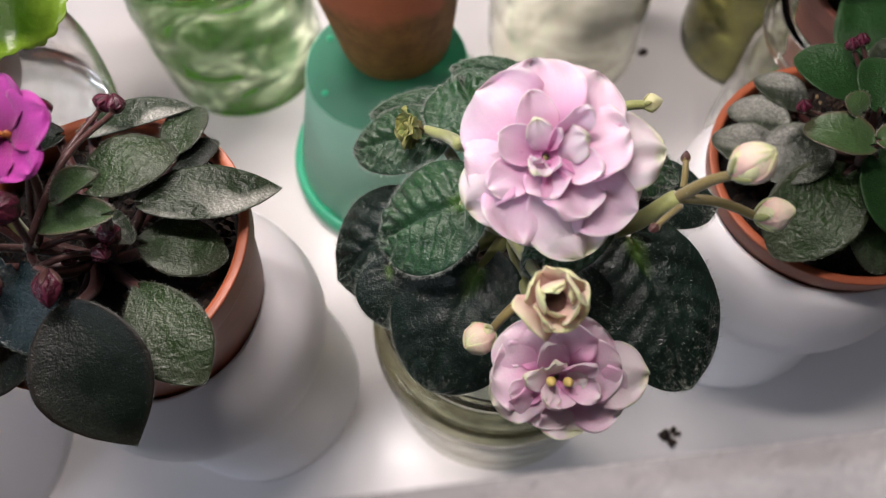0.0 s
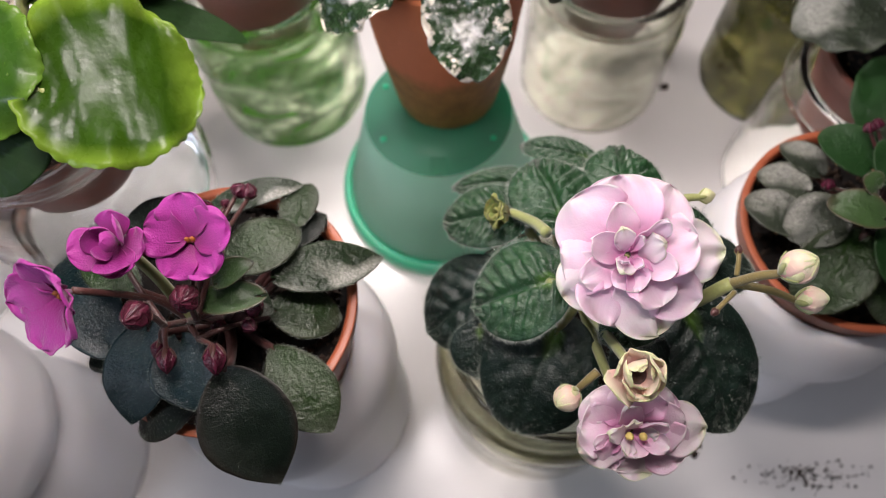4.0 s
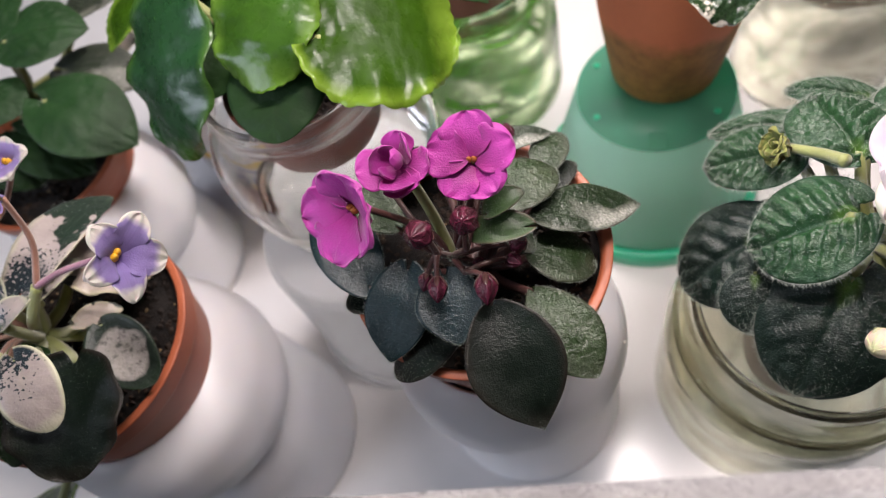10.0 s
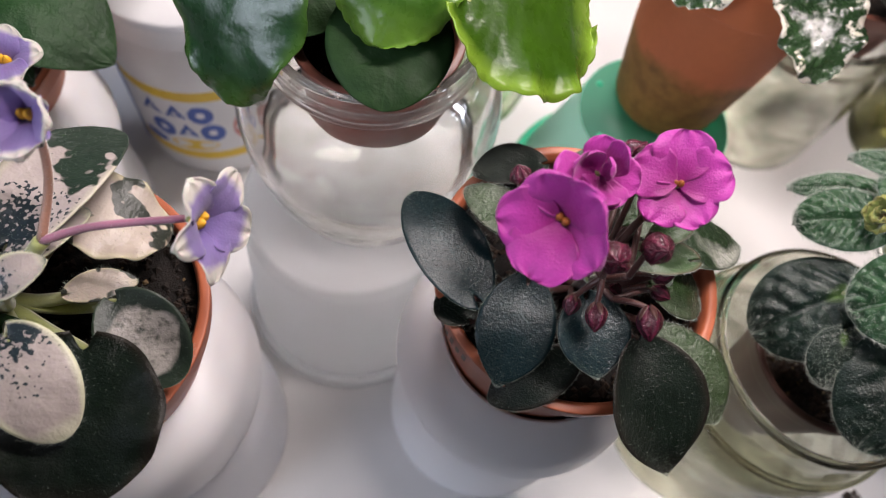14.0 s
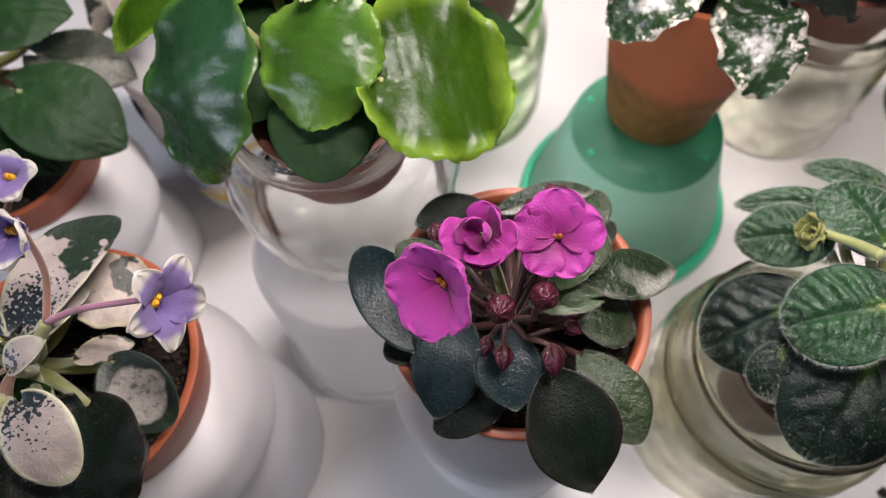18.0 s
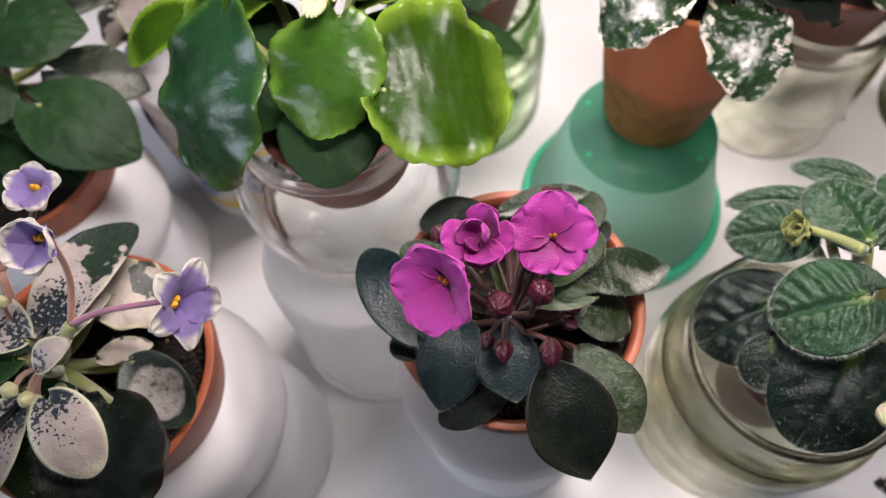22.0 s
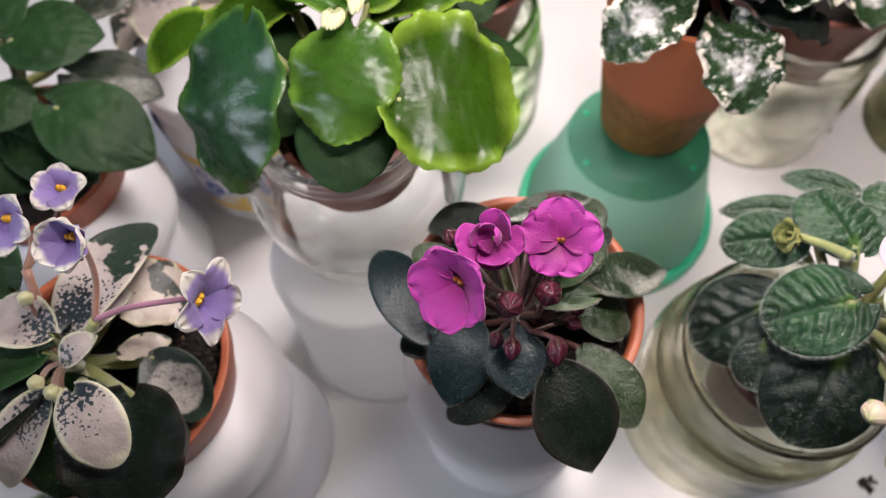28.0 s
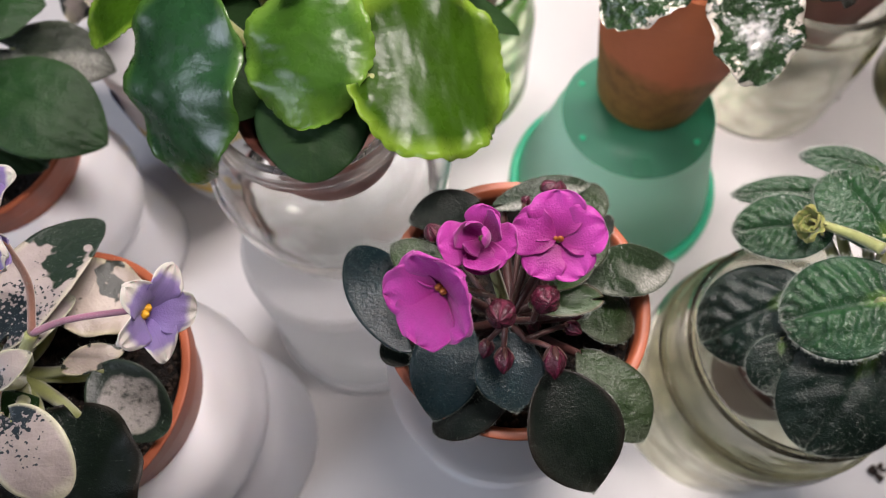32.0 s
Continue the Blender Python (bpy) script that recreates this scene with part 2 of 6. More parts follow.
def petal_mat(name, centre, outer, margin=None, margin_at=0.85, rough=0.5, sss=0.25, streak=0.12, relief=0.25, thin=0.25, mottle=0.06):
    m, nt, bsdf = material(name)
    uv = nt.nodes.new("ShaderNodeUVMap")
    uv.uv_map = "blade"
    sep = nt.nodes.new("ShaderNodeSeparateXYZ")
    nt.links.new(uv.outputs[0], sep.inputs[0])
    across = calc(nt, "ABSOLUTE", calc(nt, "MULTIPLY", calc(nt, "SUBTRACT", sep.outputs[0], 0.5), 2.0))
    vec = coords(nt)
    col = mix(nt, ramp(nt, sep.outputs[1], 0.1, 0.75), centre, outer)
    lines = noise_of(nt, coords(nt, (22.0, 1.4, 1.0), "UV"), 1.0, 2.0)
    col = mix(nt, calc(nt, "MULTIPLY", ramp(nt, lines, 0.4, 0.7), streak), col, tuple(c * 0.55 for c in centre))
    if margin:
        rim = calc(nt, "MAXIMUM", calc(nt, "MULTIPLY", across, ramp(nt, sep.outputs[1], 0.40, 0.72)), sep.outputs[1])
        rim = calc(nt, "ADD", rim, calc(nt, "MULTIPLY", calc(nt, "SUBTRACT", noise_of(nt, vec, 260.0, 2.0), 0.5), 0.18))
        col = mix(nt, ramp(nt, rim, margin_at - 0.06, margin_at + 0.06), col, margin)
    grain = ramp(nt, noise_of(nt, vec, 900.0, 4.0, 0.7), 0.35, 0.75)
    col = mix(nt, calc(nt, "MULTIPLY", grain, mottle), col, tuple(c * 0.62 for c in outer))
    nt.links.new(col, bsdf.inputs["Base Color"])
    bsdf.inputs["Roughness"].default_value = rough
    bsdf.inputs["Specular IOR Level"].default_value = 0.35
    bsdf.inputs["Sheen Weight"].default_value = 0.3
    bsdf.inputs["Subsurface Weight"].default_value = sss
    bsdf.inputs["Subsurface Radius"].default_value = (0.004, 0.002, 0.003)
    rib = noise_of(nt, coords(nt, (16.0, 1.0, 1.0), "UV"), 1.0, 2.0)
    bump(nt, bsdf, calc(nt, "ADD", noise_of(nt, vec, 2200.0, 2.0), calc(nt, "MULTIPLY", rib, 0.3)), relief, 0.0006)
    # thin: part of the light comes through from behind
    back = nt.nodes.new("ShaderNodeBsdfTranslucent")
    nt.links.new(col, back.inputs[0])
    mx = nt.nodes.new("ShaderNodeMixShader")
    mx.inputs[0].default_value = thin
    nt.links.new(bsdf.outputs[0], mx.inputs[1])
    nt.links.new(back.outputs[0], mx.inputs[2])
    nt.links.new(mx.outputs[0], nt.nodes["Material Output"].inputs[0])
    return m


def bud_mat(name, dark, light, rough=0.3):
    """A ribbed bud: stripes along it from foot to tip."""
    m, nt, bsdf = material(name)
    uv = nt.nodes.new("ShaderNodeUVMap")
    uv.uv_map = "blade"
    sep = nt.nodes.new("ShaderNodeSeparateXYZ")
    nt.links.new(uv.outputs[0], sep.inputs[0])
    vec = coords(nt)
    turn = calc(nt, "ADD", calc(nt, "MULTIPLY", sep.outputs[0], 6.2832 * 6), calc(nt, "MULTIPLY", noise_of(nt, vec, 500.0, 3.0), 9.0))
    stripe = ramp(nt, calc(nt, "SINE", turn), -0.6, 1.2)
    nt.links.new(mix(nt, calc(nt, "MULTIPLY", stripe, 0.5), dark, light), bsdf.inputs["Base Color"])
    bsdf.inputs["Roughness"].default_value = rough
    bump(nt, bsdf, calc(nt, "ADD", stripe, noise_of(nt, vec, 1800.0, 2.0)), 0.7, 0.0005)
    return m


TABLE = plain("white_laminate", (0.80, 0.78, 0.77), 0.22, 0.06, 8.0, 0.08, 0.0004)
POT = plain("orange_brown_pot_plastic", (0.42, 0.115, 0.052), 0.42, 0.18, 40.0, 0.08, 0.0004)
BROWN_POT = plain("dark_brown_pot_plastic", (0.075, 0.035, 0.026), 0.4, 0.2, 40.0, 0.08, 0.0004)
DARK_POT = plain("dull_red_pot_plastic", (0.21, 0.072, 0.05), 0.45, 0.2, 40.0, 0.08, 0.0004)



def damp_clay(name, dry, wet, line):
    """Terracotta that is brown with damp below an uneven line at that height over its foot."""
    m = plain(name, dry, 0.7, 0.15, 60.0, 0.3, 0.0005)
    nt, bsdf = m.node_tree, m.node_tree.nodes["Principled BSDF"]
    vec = coords(nt)
    sep = nt.nodes.new("ShaderNodeSeparateXYZ")
    nt.links.new(vec, sep.inputs[0])
    height = calc(nt, "ADD", sep.outputs[2], calc(nt, "MULTIPLY", calc(nt, "SUBTRACT", noise_of(nt, vec, 55.0, 4.0), 0.5), 0.022))
    stained = mix(nt, ramp(nt, noise_of(nt, vec, 130.0, 3.0, 0.65), 0.35, 0.7), wet, tuple(c * 0.55 for c in wet))
    old = bsdf.inputs["Base Color"].links[0].from_socket
    nt.links.new(mix(nt, ramp(nt, height, line - 0.003, line + 0.004), stained, old), bsdf.inputs["Base Color"])
    return m


DAMP_TERRACOTTA = damp_clay("damp_terracotta", (0.62, 0.185, 0.070), (0.33, 0.155, 0.035), 0.040)


def translucent(name, colour, rough, share, clear=0.0):
    """Thin plastic that lets part of the light through."""
    m = plain(name, colour, rough, 0.05, 14.0, 0.05, 0.0004)
    nt = m.node_tree
    tr = node(nt, "ShaderNodeBsdfTranslucent", Color=rgb(colour))
    mx = nt.nodes.new("ShaderNodeMixShader")
    mx.inputs[0].default_value = share
    nt.links.new(nt.nodes["Principled BSDF"].outputs[0], mx.inputs[1])
    nt.links.new(tr.outputs[0], mx.inputs[2])
    last = mx.outputs[0]
    if clear:
        see = node(nt, "ShaderNodeBsdfTransparent", Color=rgb(colour))
        mc = nt.nodes.new("ShaderNodeMixShader")
        mc.inputs[0].default_value = clear
        nt.links.new(last, mc.inputs[1])
        nt.links.new(see.outputs[0], mc.inputs[2])
        last = mc.outputs[0]
    nt.links.new(last, nt.nodes["Material Output"].inputs[0])
    return m


GREEN_PLASTIC = translucent("mint_green_plastic", (0.62, 0.91, 0.80), 0.35, 0.58)
# clear, and tinted darker than the sides for the shade under the pot
GREEN_TOP = translucent("clear_mint_plastic_with_shade_tint", (0.44, 0.80, 0.66), 0.3, 0.35, 0.74)
WHITE_PLASTIC = plain("frosted_white_plastic", (0.86, 0.85, 0.87), 0.38, 0.03, 12.0, 0.05, 0.0004, 0.15)
MILKY_PLASTIC = translucent("milky_plastic", (0.93, 0.94, 0.95), 0.3, 0.6, 0.5)
GREEN_RIM = plain("bright_green_plastic", (0.04, 0.46, 0.26), 0.3, 0.06, 14.0, 0.05, 0.0004, 0.2)
SOIL = plain("peat_soil", (0.016, 0.010, 0.007), 0.95, 0.6, 420.0, 1.0, 0.002)
CRUMB = plain("soil_crumbs", (0.050, 0.028, 0.016), 0.95, 0.6, 300.0, 0.8, 0.001, second=(0.016, 0.010, 0.007))
GRIT = plain("pale_grit", (0.35, 0.24, 0.12), 0.9, 0.3, 300.0)
RAIL = plain("mottled_grey_rail", (0.40, 0.39, 0.39), 0.7, 0.35, 260.0, 0.8, 0.0012, second=(0.26, 0.25, 0.255))
WALL = plain("brown_papered_wall", (0.17, 0.15, 0.13), 0.85, 0.06, 3.0)
STEM_RED = plain("dark_red_stem", (0.085, 0.026, 0.022), 0.42, 0.45, 300.0, 0.5, 0.0003, 0.05, sheen=0.1)
STEM_GREEN = plain("pale_green_stem", (0.33, 0.36, 0.12), 0.5, 0.25, 300.0, 0.4, 0.0003, 0.15, sheen=0.5)
STEM_OLIVE = plain("olive_brown_stem", (0.22, 0.17, 0.05), 0.5, 0.3, 300.0, 0.4, 0.0003, 0.1, sheen=0.4)
STEM_PINK = plain("pink_brown_stem", (0.34, 0.17, 0.115), 0.5, 0.3, 300.0, 0.4, 0.0003, 0.15, sheen=0.5)
STEM_VIOLET = plain("violet_stem", (0.36, 0.12, 0.20), 0.5, 0.3, 300.0, 0.4, 0.0003, 0.15, sheen=0.5)
BUD_RED = bud_mat("dark_crimson_bud", (0.045, 0.006, 0.015), (0.16, 0.022, 0.055), 0.26)
BUD_CREAM = plain("cream_green_bud", (0.62, 0.62, 0.34), 0.5, 0.2, 260.0, 0.3, 0.0004, 0.2, sheen=0.3)
PALE_YELLOW = plain("pale_yellow_pollen", (0.66, 0.52, 0.16), 0.5, 0.15, 900.0)
YELLOW = plain("yellow_pollen", (0.80, 0.42, 0.02), 0.5, 0.15, 900.0)
ORANGE = plain("orange_pollen", (0.34, 0.11, 0.02), 0.5, 0.2, 900.0)
CLEAR = glass("clear_jar_glass", (0.97, 0.98, 0.96))
# pale translucent blotches stand in for light gathered by jar and water
LIGHT_FILMED = glass("clear_glass_with_painted_light", (0.99, 0.99, 0.98), 0.015, (0.80, 0.78, 0.72), 0.30, True)
WATER = glass("jar_water", (0.99, 0.99, 0.98))
WATER.node_tree.nodes["Principled BSDF"].inputs["IOR"].default_value = 1.33
HAZY = glass("hazy_jar_glass", (0.86, 0.87, 0.80), 0.05, (0.36, 0.35, 0.28), 0.28)
LIMED = glass("lime_filmed_jar_glass", (0.80, 0.80, 0.67), 0.03, (0.45, 0.41, 0.28), 0.32, True)
ALGAE = glass("algae_filmed_jar_glass", (0.87, 0.91, 0.80), 0.06, (0.09, 0.24, 0.035), 0.85)
OLIVE = glass("olive_filmed_jar_glass", (0.50, 0.50, 0.30), 0.06, (0.05, 0.05, 0.015), 0.95)
LABEL_WHITE = plain("white_label", (0.75, 0.75, 0.76), 0.5, 0.05)
LABEL_YELLOW = plain("yellow_label", (0.75, 0.52, 0.05), 0.5, 0.05)
LABEL_BLUE = plain("blue_label", (0.05, 0.11, 0.42), 0.45, 0.1)
LABEL_PINK = plain("pink_label", (0.55, 0.20, 0.20), 0.5, 0.1)
METAL = plain("lamp_housing", (0.6, 0.6, 0.6), 0.4, 0.05, metallic=0.6)

HAIR = plain("leaf_hair", (0.36, 0.40, 0.35), 0.4, 0.1, relief=0)
DARK_LEAF = leaf_mat("dark_glossy_leaf", (0.006, 0.012, 0.008), vein_amount=0.15, edge=(0.02, 0.015, 0.012), painted_sheen=0.02, sheen=0.0, rough=0.36, relief=0.45, spec=0.24, grain=2600.0)
BLUE_LEAF = leaf_mat("blue_green_leaf", (0.005, 0.019, 0.023), vein_amount=0.25, rough=0.30, painted_sheen=0.0, sheen=0.0, relief=0.45, spec=0.42, grain=2600.0)
OLIVE_LEAF = leaf_mat("olive_leaf_painted_sheen", (0.016, 0.040, 0.008), vein_amount=0.2, painted_sheen=0.08, edge=(0.025, 0.03, 0.015), sheen=0.0, rough=0.30, relief=0.6, grain=2400.0, spec=0.42, crinkle=0.6, crinkle_scale=480.0)
# the whitish gloss of this leaf is mostly put into its colour
SHEEN_PAINTED_LEAF = leaf_mat("grey_green_leaf_painted_sheen", (0.014, 0.030, 0.011), vein_amount=0.12, painted_sheen=0.62, edge=(0.03, 0.045, 0.025), rough=0.32, sheen=0.0, relief=0.6, grain=2400.0, spec=0.45, crinkle=0.7, crinkle_scale=420.0)
YOUNG_LEAF = leaf_mat("young_green_leaf", (0.042, 0.088, 0.026), edge=(0.08, 0.05, 0.035), sheen=0.05, vein_amount=0.15)
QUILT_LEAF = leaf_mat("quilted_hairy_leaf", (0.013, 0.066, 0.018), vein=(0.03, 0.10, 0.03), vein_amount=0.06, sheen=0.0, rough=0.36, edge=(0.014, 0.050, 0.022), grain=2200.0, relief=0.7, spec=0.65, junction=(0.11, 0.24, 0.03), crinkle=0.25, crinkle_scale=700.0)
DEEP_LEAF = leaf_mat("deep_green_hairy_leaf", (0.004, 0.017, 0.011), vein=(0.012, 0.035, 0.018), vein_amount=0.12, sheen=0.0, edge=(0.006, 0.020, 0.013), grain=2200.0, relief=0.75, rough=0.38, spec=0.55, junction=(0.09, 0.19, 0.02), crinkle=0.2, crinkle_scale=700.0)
BRIGHT_LEAF = leaf_mat("bright_green_leaf", (0.028, 0.072, 0.004), vein=(0.08, 0.18, 0.02), vein_amount=0.05, edge=(0.19, 0.31, 0.03), edge_from=0.72, rough=0.28, sheen=0.0, grain=300.0, relief=0.35, pebble=900.0, pebble_depth=0.17, vein_relief=0.03, spec=0.2)
MID_LEAF = leaf_mat("fresh_green_leaf", (0.036, 0.098, 0.010), vein=(0.08, 0.18, 0.02), vein_amount=0.06, edge=(0.11, 0.21, 0.025), edge_from=0.68, rough=0.28, sheen=0.0, grain=300.0, relief=0.35, pebble=900.0, pebble_depth=0.17, vein_relief=0.03, spec=0.3)
BLUISH_LEAF = leaf_mat("bluish_green_leaf", (0.018, 0.066, 0.022), vein_amount=0.06, edge=(0.06, 0.14, 0.02), rough=0.28, sheen=0.0, grain=300.0, relief=0.35, pebble=900.0, pebble_depth=0.17, vein_relief=0.03, spec=0.5)
# inner and lower leaves: their shade is put into a duller, darker green
SHADE_LEAF = leaf_mat("shaded_green_leaf", (0.016, 0.046, 0.011), vein_amount=0.10, rough=0.58, sheen=0.0, grain=700.0, spec=0.2)
SOFT_LEAF = leaf_mat("soft_green_leaf", (0.015, 0.052, 0.013), vein=(0.045, 0.10, 0.03), vein_amount=0.08, edge=(0.022, 0.058, 0.018), edge_from=0.8, rough=0.42, sheen=0.0, spec=0.28, grain=2200.0, relief=0.7)
WHITE_LEAF = leaf_mat("cream_leaf_with_dark_flecks", (0.41, 0.355, 0.335), vein_amount=0.05, edge=(0.56, 0.58, 0.38), spots=(0.010, 0.020, 0.026), sheen=0.1, vein=(0.5, 0.45, 0.35))
TIPPED_LEAF = leaf_mat("cream_leaf_with_dark_tip", (0.41, 0.355, 0.335), vein_amount=0.05, edge=(0.46, 0.44, 0.32), spots=(0.010, 0.020, 0.026), dark_end=(0.012, 0.026, 0.016), sheen=0.1, vein=(0.45, 0.4, 0.32))
CREAM_PATCH_LEAF = leaf_mat("cream_leaf_with_dark_patches", (0.46, 0.39, 0.335), vein_amount=0.05, patch=(0.022, 0.027, 0.02), patch_lo=0.53, patch_hi=0.55, patch_scale=75.0, edge=(0.50, 0.46, 0.30), vein=(0.5, 0.45, 0.35), sheen=0.1, crinkle=0.2)
MARGIN_LEAF = leaf_mat("green_leaf_marbled_white", (0.022, 0.050, 0.018), patch=(0.66, 0.61, 0.52), patch_lo=0.86, patch_hi=0.92, patch_scale=220.0, patch_edge=0.42, middle=(0.52, 0.51, 0.49), middle_r=0.22, rough=0.26, sheen=0.0, relief=0.7, crinkle=0.5, spec=0.6)
HEART_LEAF = leaf_mat("dark_leaf_with_silver_heart", (0.014, 0.026, 0.018), vein_amount=0.05, middle=(0.30, 0.28, 0.26), edge=(0.03, 0.05, 0.03), sheen=0.05)
# grey-green, with a weaker share of the gloss painted in
GREY_LEAF = leaf_mat("grey_green_leaf_weak_painted_sheen", (0.026, 0.036, 0.022), vein_amount=0.15, painted_sheen=0.4, rough=0.36, edge=(0.05, 0.06, 0.04), sheen=0.0, spec=0.5, relief=0.7, grain=2400.0, crinkle=0.5, crinkle_scale=420.0)
PURPLE_PETAL = petal_mat("magenta_petal", (0.26, 0.006, 0.15), (0.46, 0.038, 0.34), streak=0.08, rough=0.45, sss=0.10, relief=0.36, thin=0.22, mottle=0.36)
LILAC_PETAL = petal_mat("lilac_petal_with_white_frill", (0.20, 0.13, 0.40), (0.34, 0.26, 0.54), (0.74, 0.71, 0.64), 0.80, streak=0.15, thin=0.30, mottle=0.14)
PINK_PETAL = petal_mat("pale_pink_petal", (0.74, 0.30, 0.56), (0.88, 0.70, 0.81), (0.88, 0.80, 0.83), 0.93, sss=0.2, streak=0.06, thin=0.40, relief=0.22)
PINK_GREEN_PETAL = petal_mat("pink_petal_with_green_tip", (0.80, 0.56, 0.71), (0.88, 0.80, 0.83), (0.78, 0.80, 0.60), 0.95, sss=0.2, streak=0.04, thin=0.40, relief=0.22)
CREAM_PETAL = petal_mat("cream_pink_petal", (0.78, 0.44, 0.42), (0.88, 0.78, 0.62), (0.80, 0.82, 0.50), 0.90, sss=0.2, streak=0.05, thin=0.35)

HUSK_PETAL = petal_mat("curled_green_brown_petal", (0.16, 0.10, 0.03), (0.20, 0.26, 0.06), (0.30, 0.30, 0.08), 0.85, sss=0.1, streak=0.3)

# ---- builders ----


def link_mesh(name, verts, faces, mat, parent=None, label="", uvs=None, smooth=True, origin=(0, 0, 0)):
    me = bpy.data.meshes.new(name)
    o = Vector(origin)
    me.from_pydata([tuple(Vector(v) - o) for v in verts], [], faces)
    if uvs is not None:
        layer = me.uv_layers.new(name="blade")
        flat = np.array([uvs[i] for f in faces for i in f], dtype=np.float32)
        layer.data.foreach_set("uv", flat.ravel())
    # the thin side faces of a blade stay flat, so that its two skins keep a crisp margin
    me.polygons.foreach_set("use_smooth", [smooth and not (uvs is not None and len(f) == 4 and f[2] - f[1] == f[3] - f[0] > 60) for f in faces])
    for m in (mat if isinstance(mat, (list, tuple)) else [mat]):
        me.materials.append(m)
    me.validate()
    me.update()
    ob = new(name, me)
    if parent is not None:
        ob.parent = parent
    if label:
        tagged(ob, label)
    return ob


def thing(name, at, label, category, group=""):
    ob = new(name)
    ob.location = at
    ob.empty_display_size = 0.01
    return tagged(ob, label, category, group)


def base_of(parent):
    """World place of a parent made by thing() or of a part under one."""
    p = Vector((0, 0, 0))
    while parent is not None:
        p += parent.location
        parent = parent.parent
    return p


def lathe_data(profile, segs=64, centre=(0, 0, 0), wobble=0.0, seed=0):
    """A closed profile (r, z) turned round the z axis."""
    rnd = random.Random(seed)
    ph = [rnd.uniform(0, 6.28) for _ in range(3)]
    verts, faces, n = [], [], len(profile)
    for k in range(segs):
        a = 2 * math.pi * k / segs
        w = 1 + wobble * (math.sin(2 * a + ph[0]) + 0.5 * math.sin(3 * a + ph[1]))
        for r, z in profile:
            verts.append((centre[0] + r * w * math.cos(a), centre[1] + r * w * math.sin(a), centre[2] + z))
    for k in range(segs):
        k2 = (k + 1) % segs
        for i in range(n - 1):
            if profile[i][0] < 1e-6 and profile[i + 1][0] < 1e-6:
                continue
            faces.append((k * n + i, k2 * n + i, k2 * n + i + 1, k * n + i + 1))
    return verts, faces


def lathe(name, profile, mat, parent, label="", segs=72, wobble=0.0, seed=0):
    v, f = lathe_data(profile, segs, (0, 0, 0), wobble, seed)
    ob = link_mesh(name, v, f, mat, parent, label)
    bm = bmesh.new()
    bm.from_mesh(ob.data)
    bmesh.ops.remove_doubles(bm, verts=bm.verts, dist=1e-6)
    bmesh.ops.recalc_face_normals(bm, faces=bm.faces)
    bm.to_mesh(ob.data)
    bm.free()
    return ob


def rounded(points, steps=5, amount=0.35):
    """Cuts the corners of a profile with short arcs, but for its two ends."""
    out = [points[0]]
    for a, b, c in zip(points, points[1:], points[2:]):
        a, b, c = Vector(a), Vector(b), Vector(c)
        reach = min((a - b).length, (c - b).length) * amount
        p, q = b + (a - b).normalized() * reach, b + (c - b).normalized() * reach
        for k in range(steps + 1):
            t = k / steps
            out.append(tuple(p.lerp(b, t).lerp(b.lerp(q, t), t)))
    out.append(points[-1])
    return out


def spline(points, steps=8):
    """A smooth line through some points."""
    pts = [Vector(p) for p in points]
    if len(pts) == 2:
        return [pts[0].lerp(pts[1], k / steps) for k in range(steps + 1)]
    ext = [2 * pts[0] - pts[1], *pts, 2 * pts[-1] - pts[-2]]
    out = []
    for a, b, c, d in zip(ext, ext[1:], ext[2:], ext[3:]):
        for k in range(steps):
            t = k / steps
            out.append(0.5 * ((2 * b) + (c - a) * t + (2 * a - 5 * b + 4 * c - d) * t * t + (3 * b - a - 3 * c + d) * t ** 3))
    out.append(pts[-1])
    return out


def tube_data(points, r0, r1, segs=8):
    line = points
    verts, faces = [], []
    side = None
    for i, p in enumerate(line):
        d = (line[min(i + 1, len(line) - 1)] - line[max(i - 1, 0)]).normalized()
        if side is None:
            side = d.orthogonal().normalized()
        side = (side - d * side.dot(d)).normalized()
        other = d.cross(side)
        t = i / (len(line) - 1)
        r = r0 + (r1 - r0) * t
        for k in range(segs):
            a = 2 * math.pi * k / segs
            verts.append(p + (side * math.cos(a) + other * math.sin(a)) * r)
    for i in range(len(line) - 1):
        for k in range(segs):
            k2 = (k + 1) % segs
            faces.append((i * segs + k, i * segs + k2, (i + 1) * segs + k2, (i + 1) * segs + k))
    faces.append(tuple(range(segs))[::-1])
    faces.append(tuple(range((len(line) - 1) * segs, len(line) * segs)))
    return verts, faces


